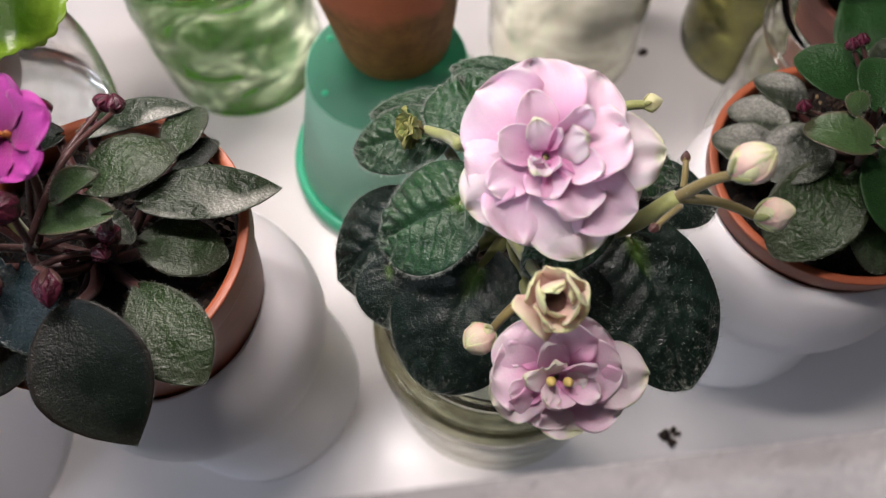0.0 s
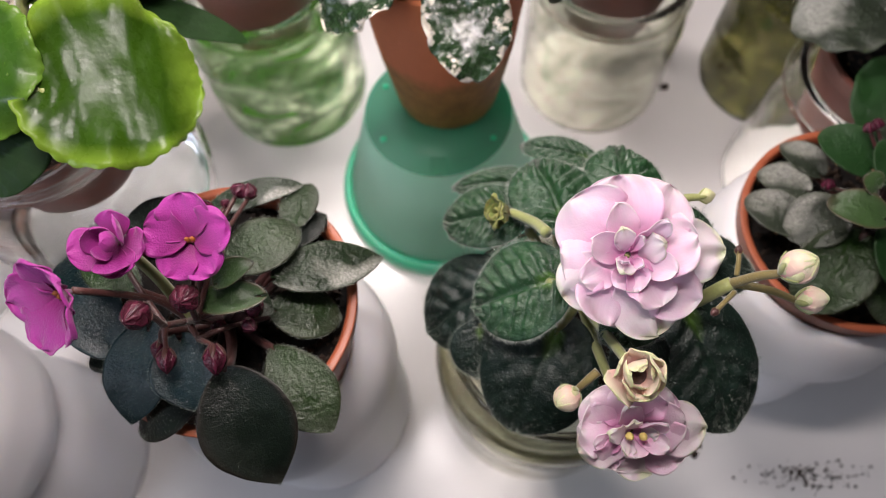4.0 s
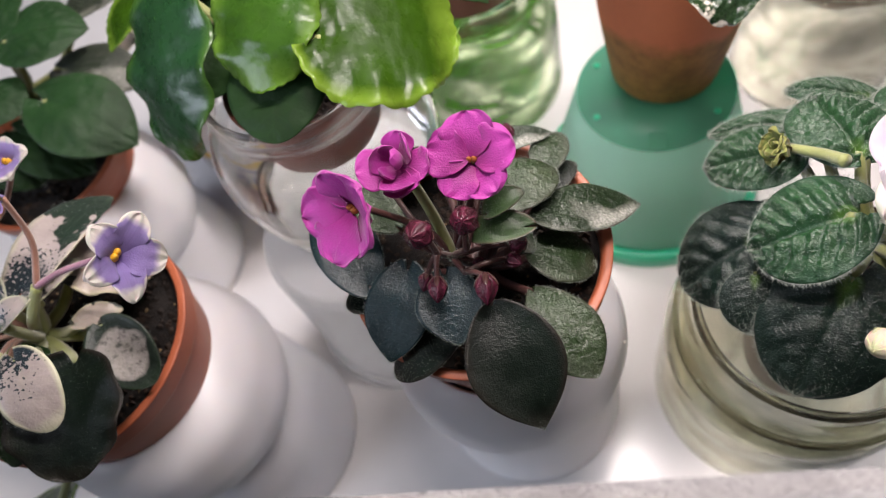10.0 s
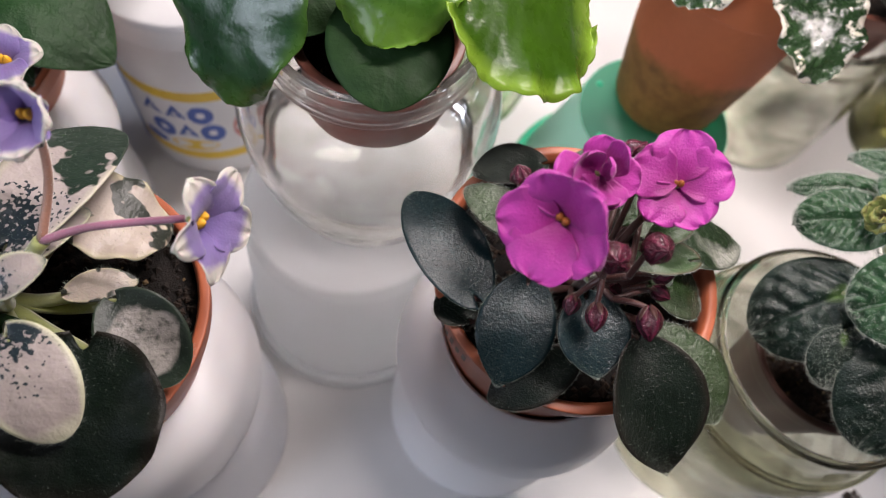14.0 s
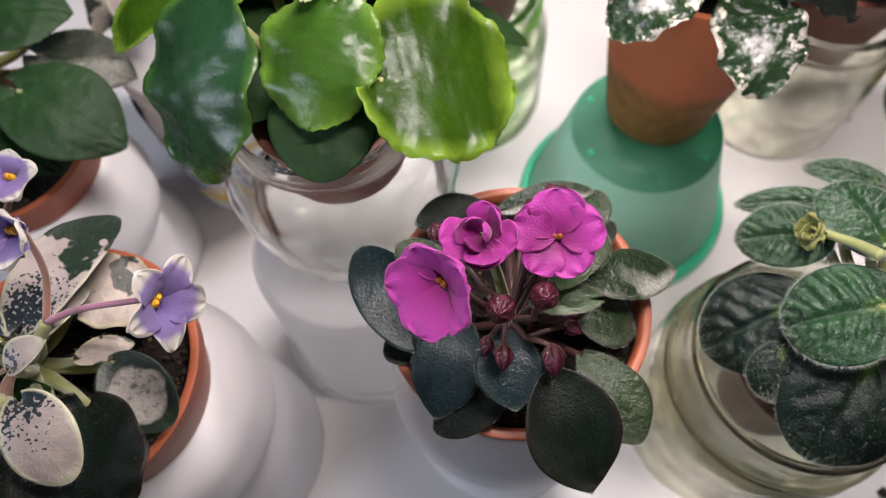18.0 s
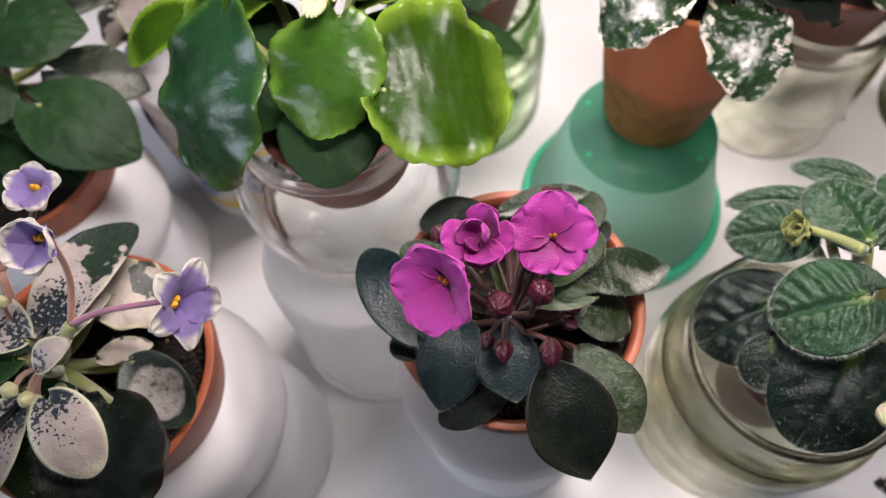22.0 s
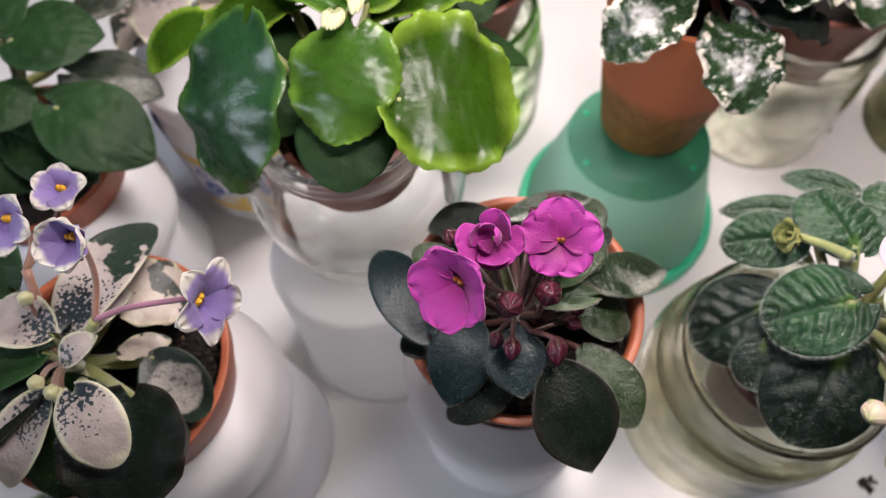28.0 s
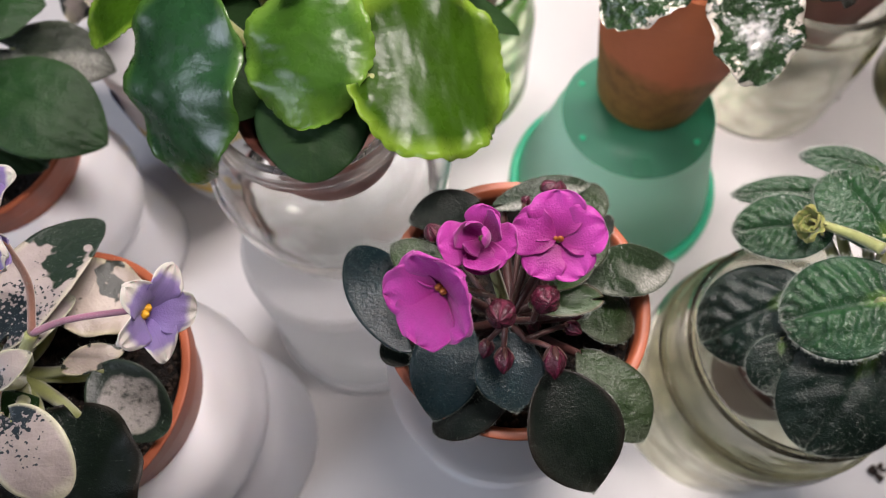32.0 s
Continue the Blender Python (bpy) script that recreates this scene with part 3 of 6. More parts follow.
def stem(name, points, r0, r1, mat, parent, label=""):
    line = spline(points)
    v, f = tube_data(line, r0, r1)
    solid = len(f)
    rnd = random.Random(len(bpy.data.objects))
    length = sum((a - b).length for a, b in zip(line, line[1:]))
    for _ in range(int(min(length, 0.06) * 5000)):
        t = rnd.random()
        i = min(int(t * (len(line) - 1)), len(line) - 2)
        along = (line[i + 1] - line[i]).normalized()
        out = along.orthogonal().normalized()
        out = Matrix.Rotation(rnd.uniform(0, 6.2832), 3, along) @ out
        p = line[i].lerp(line[i + 1], rnd.random()) + out * (r0 + (r1 - r0) * t) * 0.9
        w = along.cross(out).normalized() * 0.00002
        o = len(v)
        v.extend((p - w, p + w, p + (out + along * rnd.uniform(-0.3, 0.5)) * rnd.uniform(0.0005, 0.0011)))
        f.append((o, o + 1, o + 2))
    ob = link_mesh(name, v, f, (mat, HAIR), parent, label, origin=base_of(parent))
    ob.data.polygons.foreach_set("material_index", [0] * solid + [1] * (len(ob.data.polygons) - solid))
    return ob


def blade_data(base, tip, width, facing=(0, 0, 1), turn=0.0, arch=0.12, droop=0.0, cup=0.12, lobe=0.12, full=0.55, acute=None, point=0.85,
               quilt=0.0, veins=7, wave=0.0, waves=3.0, teeth=0.0, teeth_n=14, thick=0.0006, nu=22, nv=12, seed=0, bend=0.0, frill=0.0, frills=2.5, lump=0.035):
    """The two skins of a leaf or petal from base to tip. full: roundness of the outline; point: where it is widest (below 1: nearer the base)."""
    rnd = random.Random(seed)
    ph = rnd.uniform(0, 6.28)
    base, tip = Vector(base), Vector(tip)
    ax = tip - base
    length = ax.length
    ax.normalize()
    up = Vector(facing)
    up = (up - ax * up.dot(ax)).normalized()
    side = ax.cross(up)
    if turn:
        q = Matrix.Rotation(radians(turn), 3, ax)
        up, side = q @ up, q @ side
    half = width / 2
    top, uvs = [], []
    for i in range(nu + 1):
        s = (1 - math.cos(math.pi * (0.03 + 0.97 * i / nu))) / 2
        env = max(math.sin(math.pi * min(s, 1) ** point), 0.0) ** (full + ((acute or full) - full) * s)
        for j in range(nv + 1):
            v = -1 + 2 * j / nv
            av = abs(v)
            w = half * env
            a = s * length - lobe * length * av ** 2 * (1 - s) ** 3
            b = v * w
            h = arch * length * 4 * s * (1 - s) - droop * length * s * s + cup * half * env * v * v
            if quilt:
                k = s * veins - 1.9 * av ** 1.3 + 0.30 * noise.noise(Vector((3.1 * v, 4.0 * s, seed * 1.7))) + (0.45 if v > 0 else 0)
                pillow = abs(math.sin(math.pi * k)) ** 0.7 * (0.75 + 0.5 * noise.noise(Vector((6 * v, 9 * s, seed * 0.9))))
                h += quilt * half * ((pillow - 0.5) * (1 - av ** 6) * min(1, av * 4) - 0.9 * math.exp(-(v / 0.09) ** 2))
            if wave:
                h += wave * half * math.sin(waves * 6.283 * s + ph + (0 if v > 0 else 2.1)) * av ** 3
            if frill:
                h += frill * half * math.sin(frills * 3.1416 * v + ph) * s ** 4
            if teeth:
                # scallops all round the margin
                round_it = math.atan2(b, a - 0.5 * length)
                k = 1 + teeth * (abs(math.sin(teeth_n * round_it + ph + 0.7 * math.sin(5 * round_it + ph))) - 0.5 + 0.5 * math.sin(3 * round_it + ph)) * max(av, abs(2 * s - 1)) ** 5
                a, b = 0.5 * length + (a - 0.5 * length) * k, b * k
            b += bend * length * s * s
            p = base + ax * a + side * b + up * h
            p += up * (lump * half * (noise.noise(p * 160 + Vector((seed, 0, 0))) + 0.6 * noise.noise(p * 420 + Vector((0, seed, 0)))))
            top.append(p)
            uvs.append((j / nv, s))
    n = nv + 1
    low = []
    for i in range(nu + 1):
        for j in range(n):
            edge = abs(-1 + 2 * j / nv)
            k = thick * (1 - 0.6 * edge ** 4)
            low.append(top[i * n + j] - up * k)
    verts = top + low
    off = len(top)
    faces = []
    for i in range(nu):
        for j in range(nv):
            a = i * n + j
            faces.append((a, a + n, a + n + 1, a + 1))
            faces.append((off + a, off + a + 1, off + a + n + 1, off + a + n))
    ring = [j for j in range(n)] + [i * n + nv for i in range(1, nu + 1)] + [nu * n + j for j in range(nv - 1, -1, -1)] + [i * n for i in range(nu - 1, 0, -1)]
    for a, b in zip(ring, ring[1:] + ring[:1]):
        faces.append((a, b, off + b, off + a))
    return verts, faces, uvs + uvs


SEED = [0]


def add_hairs(v, f, uv, nu, nv, count, long, seed):
    """Fine pale hairs on the upper skin and along the margin of a leaf, added to its faces; returns how many."""
    rnd = random.Random(seed)
    n = nv + 1
    top = [Vector(p) for p in v[:(nu + 1) * n]]
    for k in range(count):
        rim = k % 4 == 0
        i = rnd.randrange(1, nu)
        j = rnd.choice((0, nv)) if rim else rnd.randrange(1, nv)
        t = rnd.random()
        p = top[i * n + j].lerp(top[(i + 1) * n + j], t)
        if not rim:
            p = p.lerp(top[i * n + j + 1], rnd.random())
        du, dv = top[(i + 1) * n + j] - top[i * n + j], top[i * n + min(j + 1, nv)] - top[i * n + max(j - 1, 0)]
        up = dv.cross(du)
        if up.length < 1e-12:
            continue
        up.normalize()
        out = dv.normalized() * (1 if j == nv else -1) if rim else Vector((0, 0, 0))
        d = (up * (0.4 if rim else 0.9) + out + Vector((rnd.uniform(-0.6, 0.6), rnd.uniform(-0.6, 0.6), rnd.uniform(-0.2, 0.3)))).normalized()
        w = d.orthogonal().normalized() * (0.000026 if rim else 0.000028)
        o = len(v)
        v.extend((p - w, p + w, p + d * long * rnd.uniform(0.5, 1.2) * (1.0 if rim else 0.6)))
        uv.extend(((0.5, 0.5),) * 3)
        f.append((o, o + 1, o + 2))
    return count


def leaf(plant, base, tip, width, mat, crown=None, stalk=None, stalk_r=0.0016, name="leaf", label="", hairs=0, hair=0.0011, **shape):
    """A leaf of a plant; with a crown point given, its stalk too."""
    SEED[0] += 1
    fine = {"nu": 48, "nv": 36} if shape.get("quilt", 0) > 0.02 else {"nu": 84, "nv": 22} if "teeth" in shape else {"nu": 34, "nv": 22}
    v, f, uv = blade_data(base, tip, width, seed=SEED[0], **fine, **shape)
    solid = len(f)
    if hairs:
        add_hairs(v, f, uv, fine["nu"], fine["nv"], hairs, hair, SEED[0])
    ob = link_mesh(name, v, f, (mat, HAIR), plant, label, uv, origin=base_of(plant))
    if hairs:
        ob.data.polygons.foreach_set("material_index", [0] * solid + [1] * (len(ob.data.polygons) - solid))
    if crown is not None:
        b, c = Vector(base), Vector(crown)
        inside = b + (Vector(tip) - b) * 0.05
        mid = (b + c) / 2 + Vector((0, 0, -0.15 * (b - c).length))
        stem("petiole", [c, mid, b - Vector((0, 0, 0.0018)), inside - Vector((0, 0, 0.0034))], stalk_r * 1.15, stalk_r * 0.5, stalk or STEM_RED, plant)
    return ob


def ellipsoid_data(at, axis, long, wide, seg=14, rings=9, ridges=0, depth=0.0):
    """A bud or pollen sac: an egg along axis, from its foot at the place given."""
    axis = Vector(axis).normalized()
    u = axis.orthogonal().normalized()
    w = axis.cross(u)
    at = Vector(at)
    verts, faces = [], []
    for i in range(rings + 1):
        t = i / rings
        r = wide * math.sin(math.pi * min(max(t, 0.02), 0.98)) ** 0.75 * (1.08 - 0.22 * t)
        for k in range(seg):
            a = 6.2832 * k / seg
            rr = r * (1 + depth * math.cos(ridges * a + 2.2 * t))
            verts.append(at + axis * (long * t) + (u * math.cos(a) + w * math.sin(a)) * rr)
    for i in range(rings):
        for k in range(seg):
            k2 = (k + 1) % seg
            faces.append((i * seg + k, i * seg + k2, (i + 1) * seg + k2, (i + 1) * seg + k))
    faces.append(tuple(range(seg))[::-1])
    faces.append(tuple(range(rings * seg, (rings + 1) * seg)))
    return verts, faces


def bud(plant, centre, axis, long, wide, mat, stalk_from=None, stalk_mat=None, sepal=None, r=0.0008):
    """A closed bud with its sepals, on a stalk."""
    axis = Vector(axis).normalized()
    foot = Vector(centre) - axis * long / 2
    v, f = ellipsoid_data(foot, axis, long, wide, 30, 14, 5, 0.05)
    ob = link_mesh("bud", v, f, mat, plant, "", [(i % 30 / 30, i // 30 / 14) for i in range(len(v))], origin=base_of(plant))
    u = axis.orthogonal().normalized()
    for k in range(5):
        d = Matrix.Rotation(6.2832 * k / 5, 3, axis) @ u
        SEED[0] += 1
        p0 = foot + d * wide * 0.25
        p1 = foot + axis * long * 0.42 + d * wide * 1.10
        sv, sf, uv = blade_data(p0, p1, wide * 0.55, facing=d, arch=0.10, cup=-0.3, lobe=0, nu=6, nv=4, thick=0.0003, seed=SEED[0])
        link_mesh("sepal", sv, sf, sepal or stalk_mat or STEM_GREEN, ob, "", uv, origin=base_of(ob))
    if stalk_from is not None:
        s, e = Vector(stalk_from), foot + axis * 0.0008
        mid = (s + e) / 2 + Vector((0, 0, 0.12 * (e - s).length))
        stem("flower_stalk", [s, mid, e], r * 1.3, r, stalk_mat or STEM_GREEN, plant)
    return ob


def layered_bud(plant, centre, axis, size, mat, stalk_from, stalk_mat, r):
    """A round double bud wrapped in overlapping petals, with sepals at its foot."""
    ob = bud(plant, centre, axis, size, size * 0.44, BUD_CREAM, stalk_from, stalk_mat, STEM_GREEN, r)
    axis = Vector(axis).normalized()
    foot = Vector(centre) - axis * size / 2
    u = axis.orthogonal().normalized()
    for k in range(7):
        d = Matrix.Rotation(2.4 * k, 3, axis) @ u
        SEED[0] += 1
        p0 = foot + d * size * 0.12 + axis * size * 0.05
        p1 = foot + axis * size * (0.96 + 0.02 * (k % 4)) + d * size * (0.02 + 0.03 * (k % 3))
        v, f, uv = blade_data(p0, p1, size * 0.66, facing=d, arch=0.38, cup=-0.45, lobe=0, full=0.5, nu=12, nv=10, thick=0.0003, wave=0.04, seed=SEED[0])
        link_mesh("petal", v, f, mat, ob, "", uv, origin=base_of(ob))
    return ob


def violet_flower(plant, centre, facing, radius, mat, sacs=ORANGE, roll=0.0, cupped=0.25, crimp=0.06, stalk_from=None, stalk_mat=None, label="", sac=1.0, open_by=1.0, flare=0.0, plump=1.04, notch=0.045):
    """A single five-petalled violet flower with two pollen sacs and a style."""
    c, n = Vector(centre), Vector(facing).normalized()
    flower = thing_part("flower", plant, c, label)
    up = Vector((0, 0, 1)) if abs(n.z) < 0.75 else Vector((0, 1, 0))
    right = up.cross(n).normalized()
    up = n.cross(right)
    for ang, size, w in ((90 + 37, 0.90, 0.92), (90 - 37, 0.90, 0.92), (200, 1.0, 1.0), (270, 1.04, 1.08), (340, 1.0, 1.0)):
        a = radians(ang + roll)
        d = right * math.cos(a) + up * math.sin(a)
        SEED[0] += 1
        out = (d * open_by + n * cupped).normalized()
        v, f, uv = blade_data(c + d * radius * 0.05 + n * 0.0005 * (SEED[0] % 5), c + out * radius * size, radius * plump * w, facing=n - d * 0.2, arch=0.05 + flare * 0.3, droop=flare, cup=0.10, lobe=0.0,
                              full=0.43, point=1.25, wave=crimp * 2.2, waves=1.7, thick=0.0005, nu=26, nv=20, seed=SEED[0], teeth=notch, teeth_n=2.5, frill=crimp * 1.6)
        link_mesh("petal", v, f, mat, flower, "", uv, origin=base_of(flower))
    for s in (-1, 1):
        v, f = ellipsoid_data(c + right * s * radius * 0.055 + n * radius * 0.02, n + up * 0.25, radius * 0.22 * sac, radius * 0.070 * sac, 10, 6)
        link_mesh("pollen_sac", v, f, sacs, flower, "", origin=base_of(flower))
    v, f = tube_data(spline([c, c + n * radius * 0.25 - right * radius * 0.2, c + n * radius * 0.3 - right * radius * 0.42]), radius * 0.022, radius * 0.016, 6)
    link_mesh("style", v, f, mat, flower, "", [(0.5, 0.5)] * len(v), origin=base_of(flower))
    if stalk_from is not None:
        s, e = Vector(stalk_from), c - n * radius * 0.1
        mid = (s + e) / 2 - n * radius * 0.35
        stem("flower_stalk", [s, mid, e], 0.0010, 0.0008, stalk_mat or STEM_RED, plant)
    return flower


def thing_part(name, parent, at, label=""):
    """A part that has pieces of its own: a small calyx mesh at the place given."""
    SEED[0] += 1
    v, f = ellipsoid_data((0, 0, -0.0008), (0, 0, 1), 0.0016, 0.0008, 8, 5)
    ob = link_mesh(name, v, f, STEM_GREEN, parent, label)
    ob.location = Vector(at) - base_of(parent)
    return ob


def double_flower(plant, centre, facing, radius, layers, mats, sacs=YELLOW, seed=1, stalk_from=None, label="", squash=1.0, ruffle=1.0, broad=(), bowl=0.0, fat=1.0):
    """A double flower: rings of petals (count, size, lift), the outer ones broad and flat, the inner ones small, upright and folded."""
    rnd = random.Random(seed)
    c, n = Vector(centre), Vector(facing).normalized()
    flower = thing_part("flower", plant, c, label)
    up = Vector((0, 0, 1)) if abs(n.z) < 0.75 else Vector((0, 1, 0))
    right = up.cross(n).normalized()
    up = n.cross(right) * squash
    for ang, size, wide, lift, which in broad:
        d = right * math.cos(radians(ang)) + up * math.sin(radians(ang))
        out = d * math.cos(lift) + n * math.sin(lift)
        SEED[0] += 1
        foot = c + d * radius * 0.04 + n * radius * (0.05 * lift + 0.012 * (SEED[0] % 4))
        v, f, uv = blade_data(foot, foot + out * radius * size, radius * wide * rnd.uniform(0.92, 1.08), facing=n - d * 0.08, turn=rnd.uniform(-14, 14) * (1 + 3.4 * lift), arch=0.07 - 0.20 * lift, cup=rnd.uniform(-0.24, 0.02) + 0.8 * lift,
                              lobe=0, full=0.40, point=1.4, wave=0.13 * ruffle, waves=rnd.uniform(1.0, 2.2), droop=rnd.uniform(0.04, 0.14), thick=0.0004, nu=28, nv=24, seed=SEED[0],
                              frill=rnd.uniform(0.05, 0.14) * ruffle, frills=rnd.uniform(1.2, 2.4), lump=0.05)
        link_mesh("petal", v, f, mats[which], flower, "", uv, origin=base_of(flower))
    total = len(layers)
    for li, (count, size, lift) in enumerate(layers):
        deep = li / max(total - 1, 1)
        for k in range(count):
            a = 6.2832 * (k + 0.5 * (li % 2) + rnd.uniform(-0.2, 0.2)) / count
            d = right * math.cos(a) + up * math.sin(a)
            tilt = lift + rnd.uniform(-0.17, 0.17) * (1 + deep)
            out = d * math.cos(tilt) + n * math.sin(tilt)
            rr = radius * size * rnd.uniform(0.76, 1.10)
            SEED[0] += 1
            foot = c + d * radius * 0.05 + n * radius * (0.02 + 0.06 * li + 0.012 * (k % 3))
            v, f, uv = blade_data(foot, foot + out * rr, fat * rr * rnd.uniform(0.80, 1.02) * (1.0 - 0.35 * deep), facing=n - d * (0.05 + 0.3 * deep), turn=rnd.uniform(-14, 14) * (0.6 + 2.8 * deep),
                                  arch=rnd.uniform(0.02, 0.10) - 0.16 * deep - bowl, cup=rnd.uniform(-0.12, 0.12) + 0.35 * deep, lobe=0, full=0.50, point=1.45, wave=ruffle * rnd.uniform(0.10, 0.20),
                                  waves=rnd.uniform(1.5, 3.2), droop=rnd.uniform(0.0, 0.10) * (1 - deep), thick=0.0004, nu=22, nv=18, seed=SEED[0], frill=0.10 * ruffle, frills=rnd.uniform(1.5, 2.6))
            link_mesh("petal", v, f, mats[min(li, len(mats) - 1)], flower, "", uv, origin=base_of(flower))
    for s in (-1, 1) if sacs else ():
        v, f = ellipsoid_data(c + right * s * radius * 0.11 + n * radius * 0.16, n, radius * 0.2, radius * 0.07, 10, 6)
        link_mesh("pollen_sac", v, f, sacs, flower, "", origin=base_of(flower))
    if stalk_from is not None:
        s, e = Vector(stalk_from), c - n * radius * 0.05
        stem("flower_stalk", [s, (s + e) / 2 - n * radius * 0.2, e], 0.0016, 0.0012, STEM_GREEN, plant)
    return flower


def flower_pot(at, rim_z, rim_r, tall, mat, label, soil_drop=0.007, foot=0.63, group="violet pots"):
    """A tapered plastic pot with a rolled rim, filled with soil. at: x, y; rim_z: height of its brim."""
    pot = thing("flower_pot", (at[0], at[1], rim_z - tall), label, "flower pot", group)
    r0, t = rim_r * foot, 0.0012
    rim_h = tall * 0.14
    body = [(0, 0), (r0, 0), (rim_r - 0.0022, tall - rim_h), (rim_r - 0.0022 - t, tall - rim_h), (r0 - t, 0.0015), (0, 0.0015)]
    lathe("body", rounded(body), mat, pot)
    rim = [(rim_r - 0.0036, tall - rim_h + 0.0003), (rim_r - 0.0010, tall - rim_h), (rim_r - 0.0006, tall - 0.0012), (rim_r, tall - 0.0012), (rim_r, tall), (rim_r - 0.0024, tall + 0.0002),
           (rim_r - 0.0034, tall - 0.002), (rim_r - 0.0036, tall - rim_h + 0.0003)]
    lathe("rim", rounded(rim, 3), mat, pot)
    z = tall - soil_drop
    rs = rim_r - 0.0034
    rnd = random.Random(int(at[0] * 1e4))
    verts, faces, n = [(0, 0, z + 0.003)], [], 40
    for i in range(1, 13):
        for k in range(n):
            a = 6.2832 * k / n
            r = rs * i / 12
            verts.append((r * math.cos(a), r * math.sin(a), z + 0.003 * (1 - (i / 12) ** 2) + (rnd.uniform(-0.0009, 0.0009) if i < 12 else -0.001)))
    for k in range(n):
        faces.append((0, 1 + k, 1 + (k + 1) % n))
    for i in range(11):
        for k in range(n):
            a, b = 1 + i * n + k, 1 + i * n + (k + 1) % n
            faces.append((a, a + n, b + n, b))
    link_mesh("soil", verts, faces, SOIL, pot, "dark peaty soil")
    for mats, count, lo, hi, kind in ((CRUMB, 700, 0.0004, 0.0017, "loose_soil"), (GRIT, 45, 0.0003, 0.0009, "grit")):
        verts, faces = [], []
        for _ in range(count):
            a, r, s = rnd.uniform(0, 6.2832), rs * math.sqrt(rnd.random()) * 0.97, rnd.uniform(lo, hi)
            p = Vector((r * math.cos(a), r * math.sin(a), z + 0.003 * (1 - (r / rs) ** 2) + s * 0.3))
            o = len(verts)
            for d in ((1, 0, 0), (-1, 0, 0), (0, 1, 0), (0, -1, 0), (0, 0, 1), (0, 0, -1)):
                verts.append(p + Vector(d) * s * rnd.uniform(0.6, 1.3))
            for f in ((0, 2, 4), (2, 1, 4), (1, 3, 4), (3, 0, 4), (2, 0, 5), (1, 2, 5), (3, 1, 5), (0, 3, 5)):
                faces.append(tuple(o + x for x in f))
        tagged(link_mesh(kind, verts, faces, mats, pot, smooth=False), kind="stuff")
    return pot


def jar(at, z0, profile, mat, label, wall=0.0022, rings=(), group="glass jars", water=0.0):
    """A glass jar: outer profile (r, z) from the foot's middle to the lip, with a wall of even thickness, and raised rings."""
    ob = thing("glass_jar", (at[0], at[1], z0), label, "jar", group)
    outer = rounded([(0, 0.001), *profile], 6, 0.45)
    inner = [(max(r - wall, 0), z if i else 0.004) for i, (r, z) in enumerate(outer)][::-1]
    inner[0] = (outer[-1][0] - wall, outer[-1][1])
    if water:
        # filled with water: one clear body up to the water line, glass wall above it
        wet = [(r, z) for r, z in inner if z > water]
        inner = wet + [(wet[-1][0], water), (0, water)]
    else:
        inner = [(r, max(z, 0.004)) for r, z in inner]
    lathe("body", outer + inner, mat, ob, segs=96).visible_shadow = False
    for r, z, fat in rings:
        ring = [(r + fat * math.cos(a * 6.2832 / 12), z + fat * math.sin(a * 6.2832 / 12)) for a in range(13)]
        lathe("glass_ring", ring, mat, ob, segs=96).visible_shadow = False
    return ob

# ---- structure ----
def slab(name, lo, hi, mat, label="", parent=None, kind="structure", bevel=0.0):
    bm = bmesh.new()
    bmesh.ops.create_cube(bm, size=1)
    size, mid = Vector(hi) - Vector(lo), (Vector(hi) + Vector(lo)) / 2
    bmesh.ops.transform(bm, matrix=Matrix.LocRotScale(mid, None, size), verts=bm.verts)
    if bevel:
        bmesh.ops.bevel(bm, geom=bm.edges, offset=bevel, segments=2, affect="EDGES")
    me = bpy.data.meshes.new(name)
    bm.to_mesh(me)
    bm.free()
    me.materials.append(mat)
    ob = new(name, me)
    if parent is not None:
        ob.parent = parent
    if kind:
        tagged(ob, label, kind=kind)
    return ob


table = slab("table_top", (-0.9, -0.02, -0.03), (0.9, 0.75, 0.0), TABLE, "glossy white laminate shelf top", bevel=0.002)
slab("floor", (-1.5, -1.6, -0.95), (1.5, 0.9, -0.9), WALL, "dark brown floor")
slab("ceiling", (-1.5, -1.6, 1.6), (1.5, 0.9, 1.65), WALL, "plain brown ceiling")
slab("wall_north", (-1.5, 0.8, -0.9), (1.5, 0.9, 1.6), WALL, "plain brown papered wall behind the shelf")
slab("wall_south", (-1.5, -1.6, -0.9), (1.5, -1.5, 1.6), WALL, "plain brown papered wall")
slab("wall_east", (1.4, -1.5, -0.9), (1.5, 0.8, 1.6), WALL, "plain brown papered wall")
slab("wall_west", (-1.5, -1.5, -0.9), (-1.4, 0.8, 0.5), WALL, "plain brown papered wall under the window")
slab("wall_west_high", (-1.5, -1.5, 1.4), (-1.4, 0.8, 1.6), WALL, "plain brown papered wall over the window")
slab("wall_west_near", (-1.5, -1.5, 0.5), (-1.4, -1.35, 1.4), WALL, "plain brown papered wall beside the window")
slab("wall_west_far", (-1.5, -0.35, 0.5), (-1.4, 0.8, 1.4), WALL, "plain brown papered wall beside the window")

# lamp over the shelf: two tubes in a housing
lamp = thing("shelf_lamp", (-0.06, 0.235, LAMP_Z), "white twin-tube lamp hanging over the plants", "lamp")
TUBE_GLOW, nt, bsdf = material("lit_tube")
bsdf.inputs["Emission Color"].default_value = (1.0, 0.94, 0.88, 1)
bsdf.inputs["Emission Strength"].default_value = 12.0
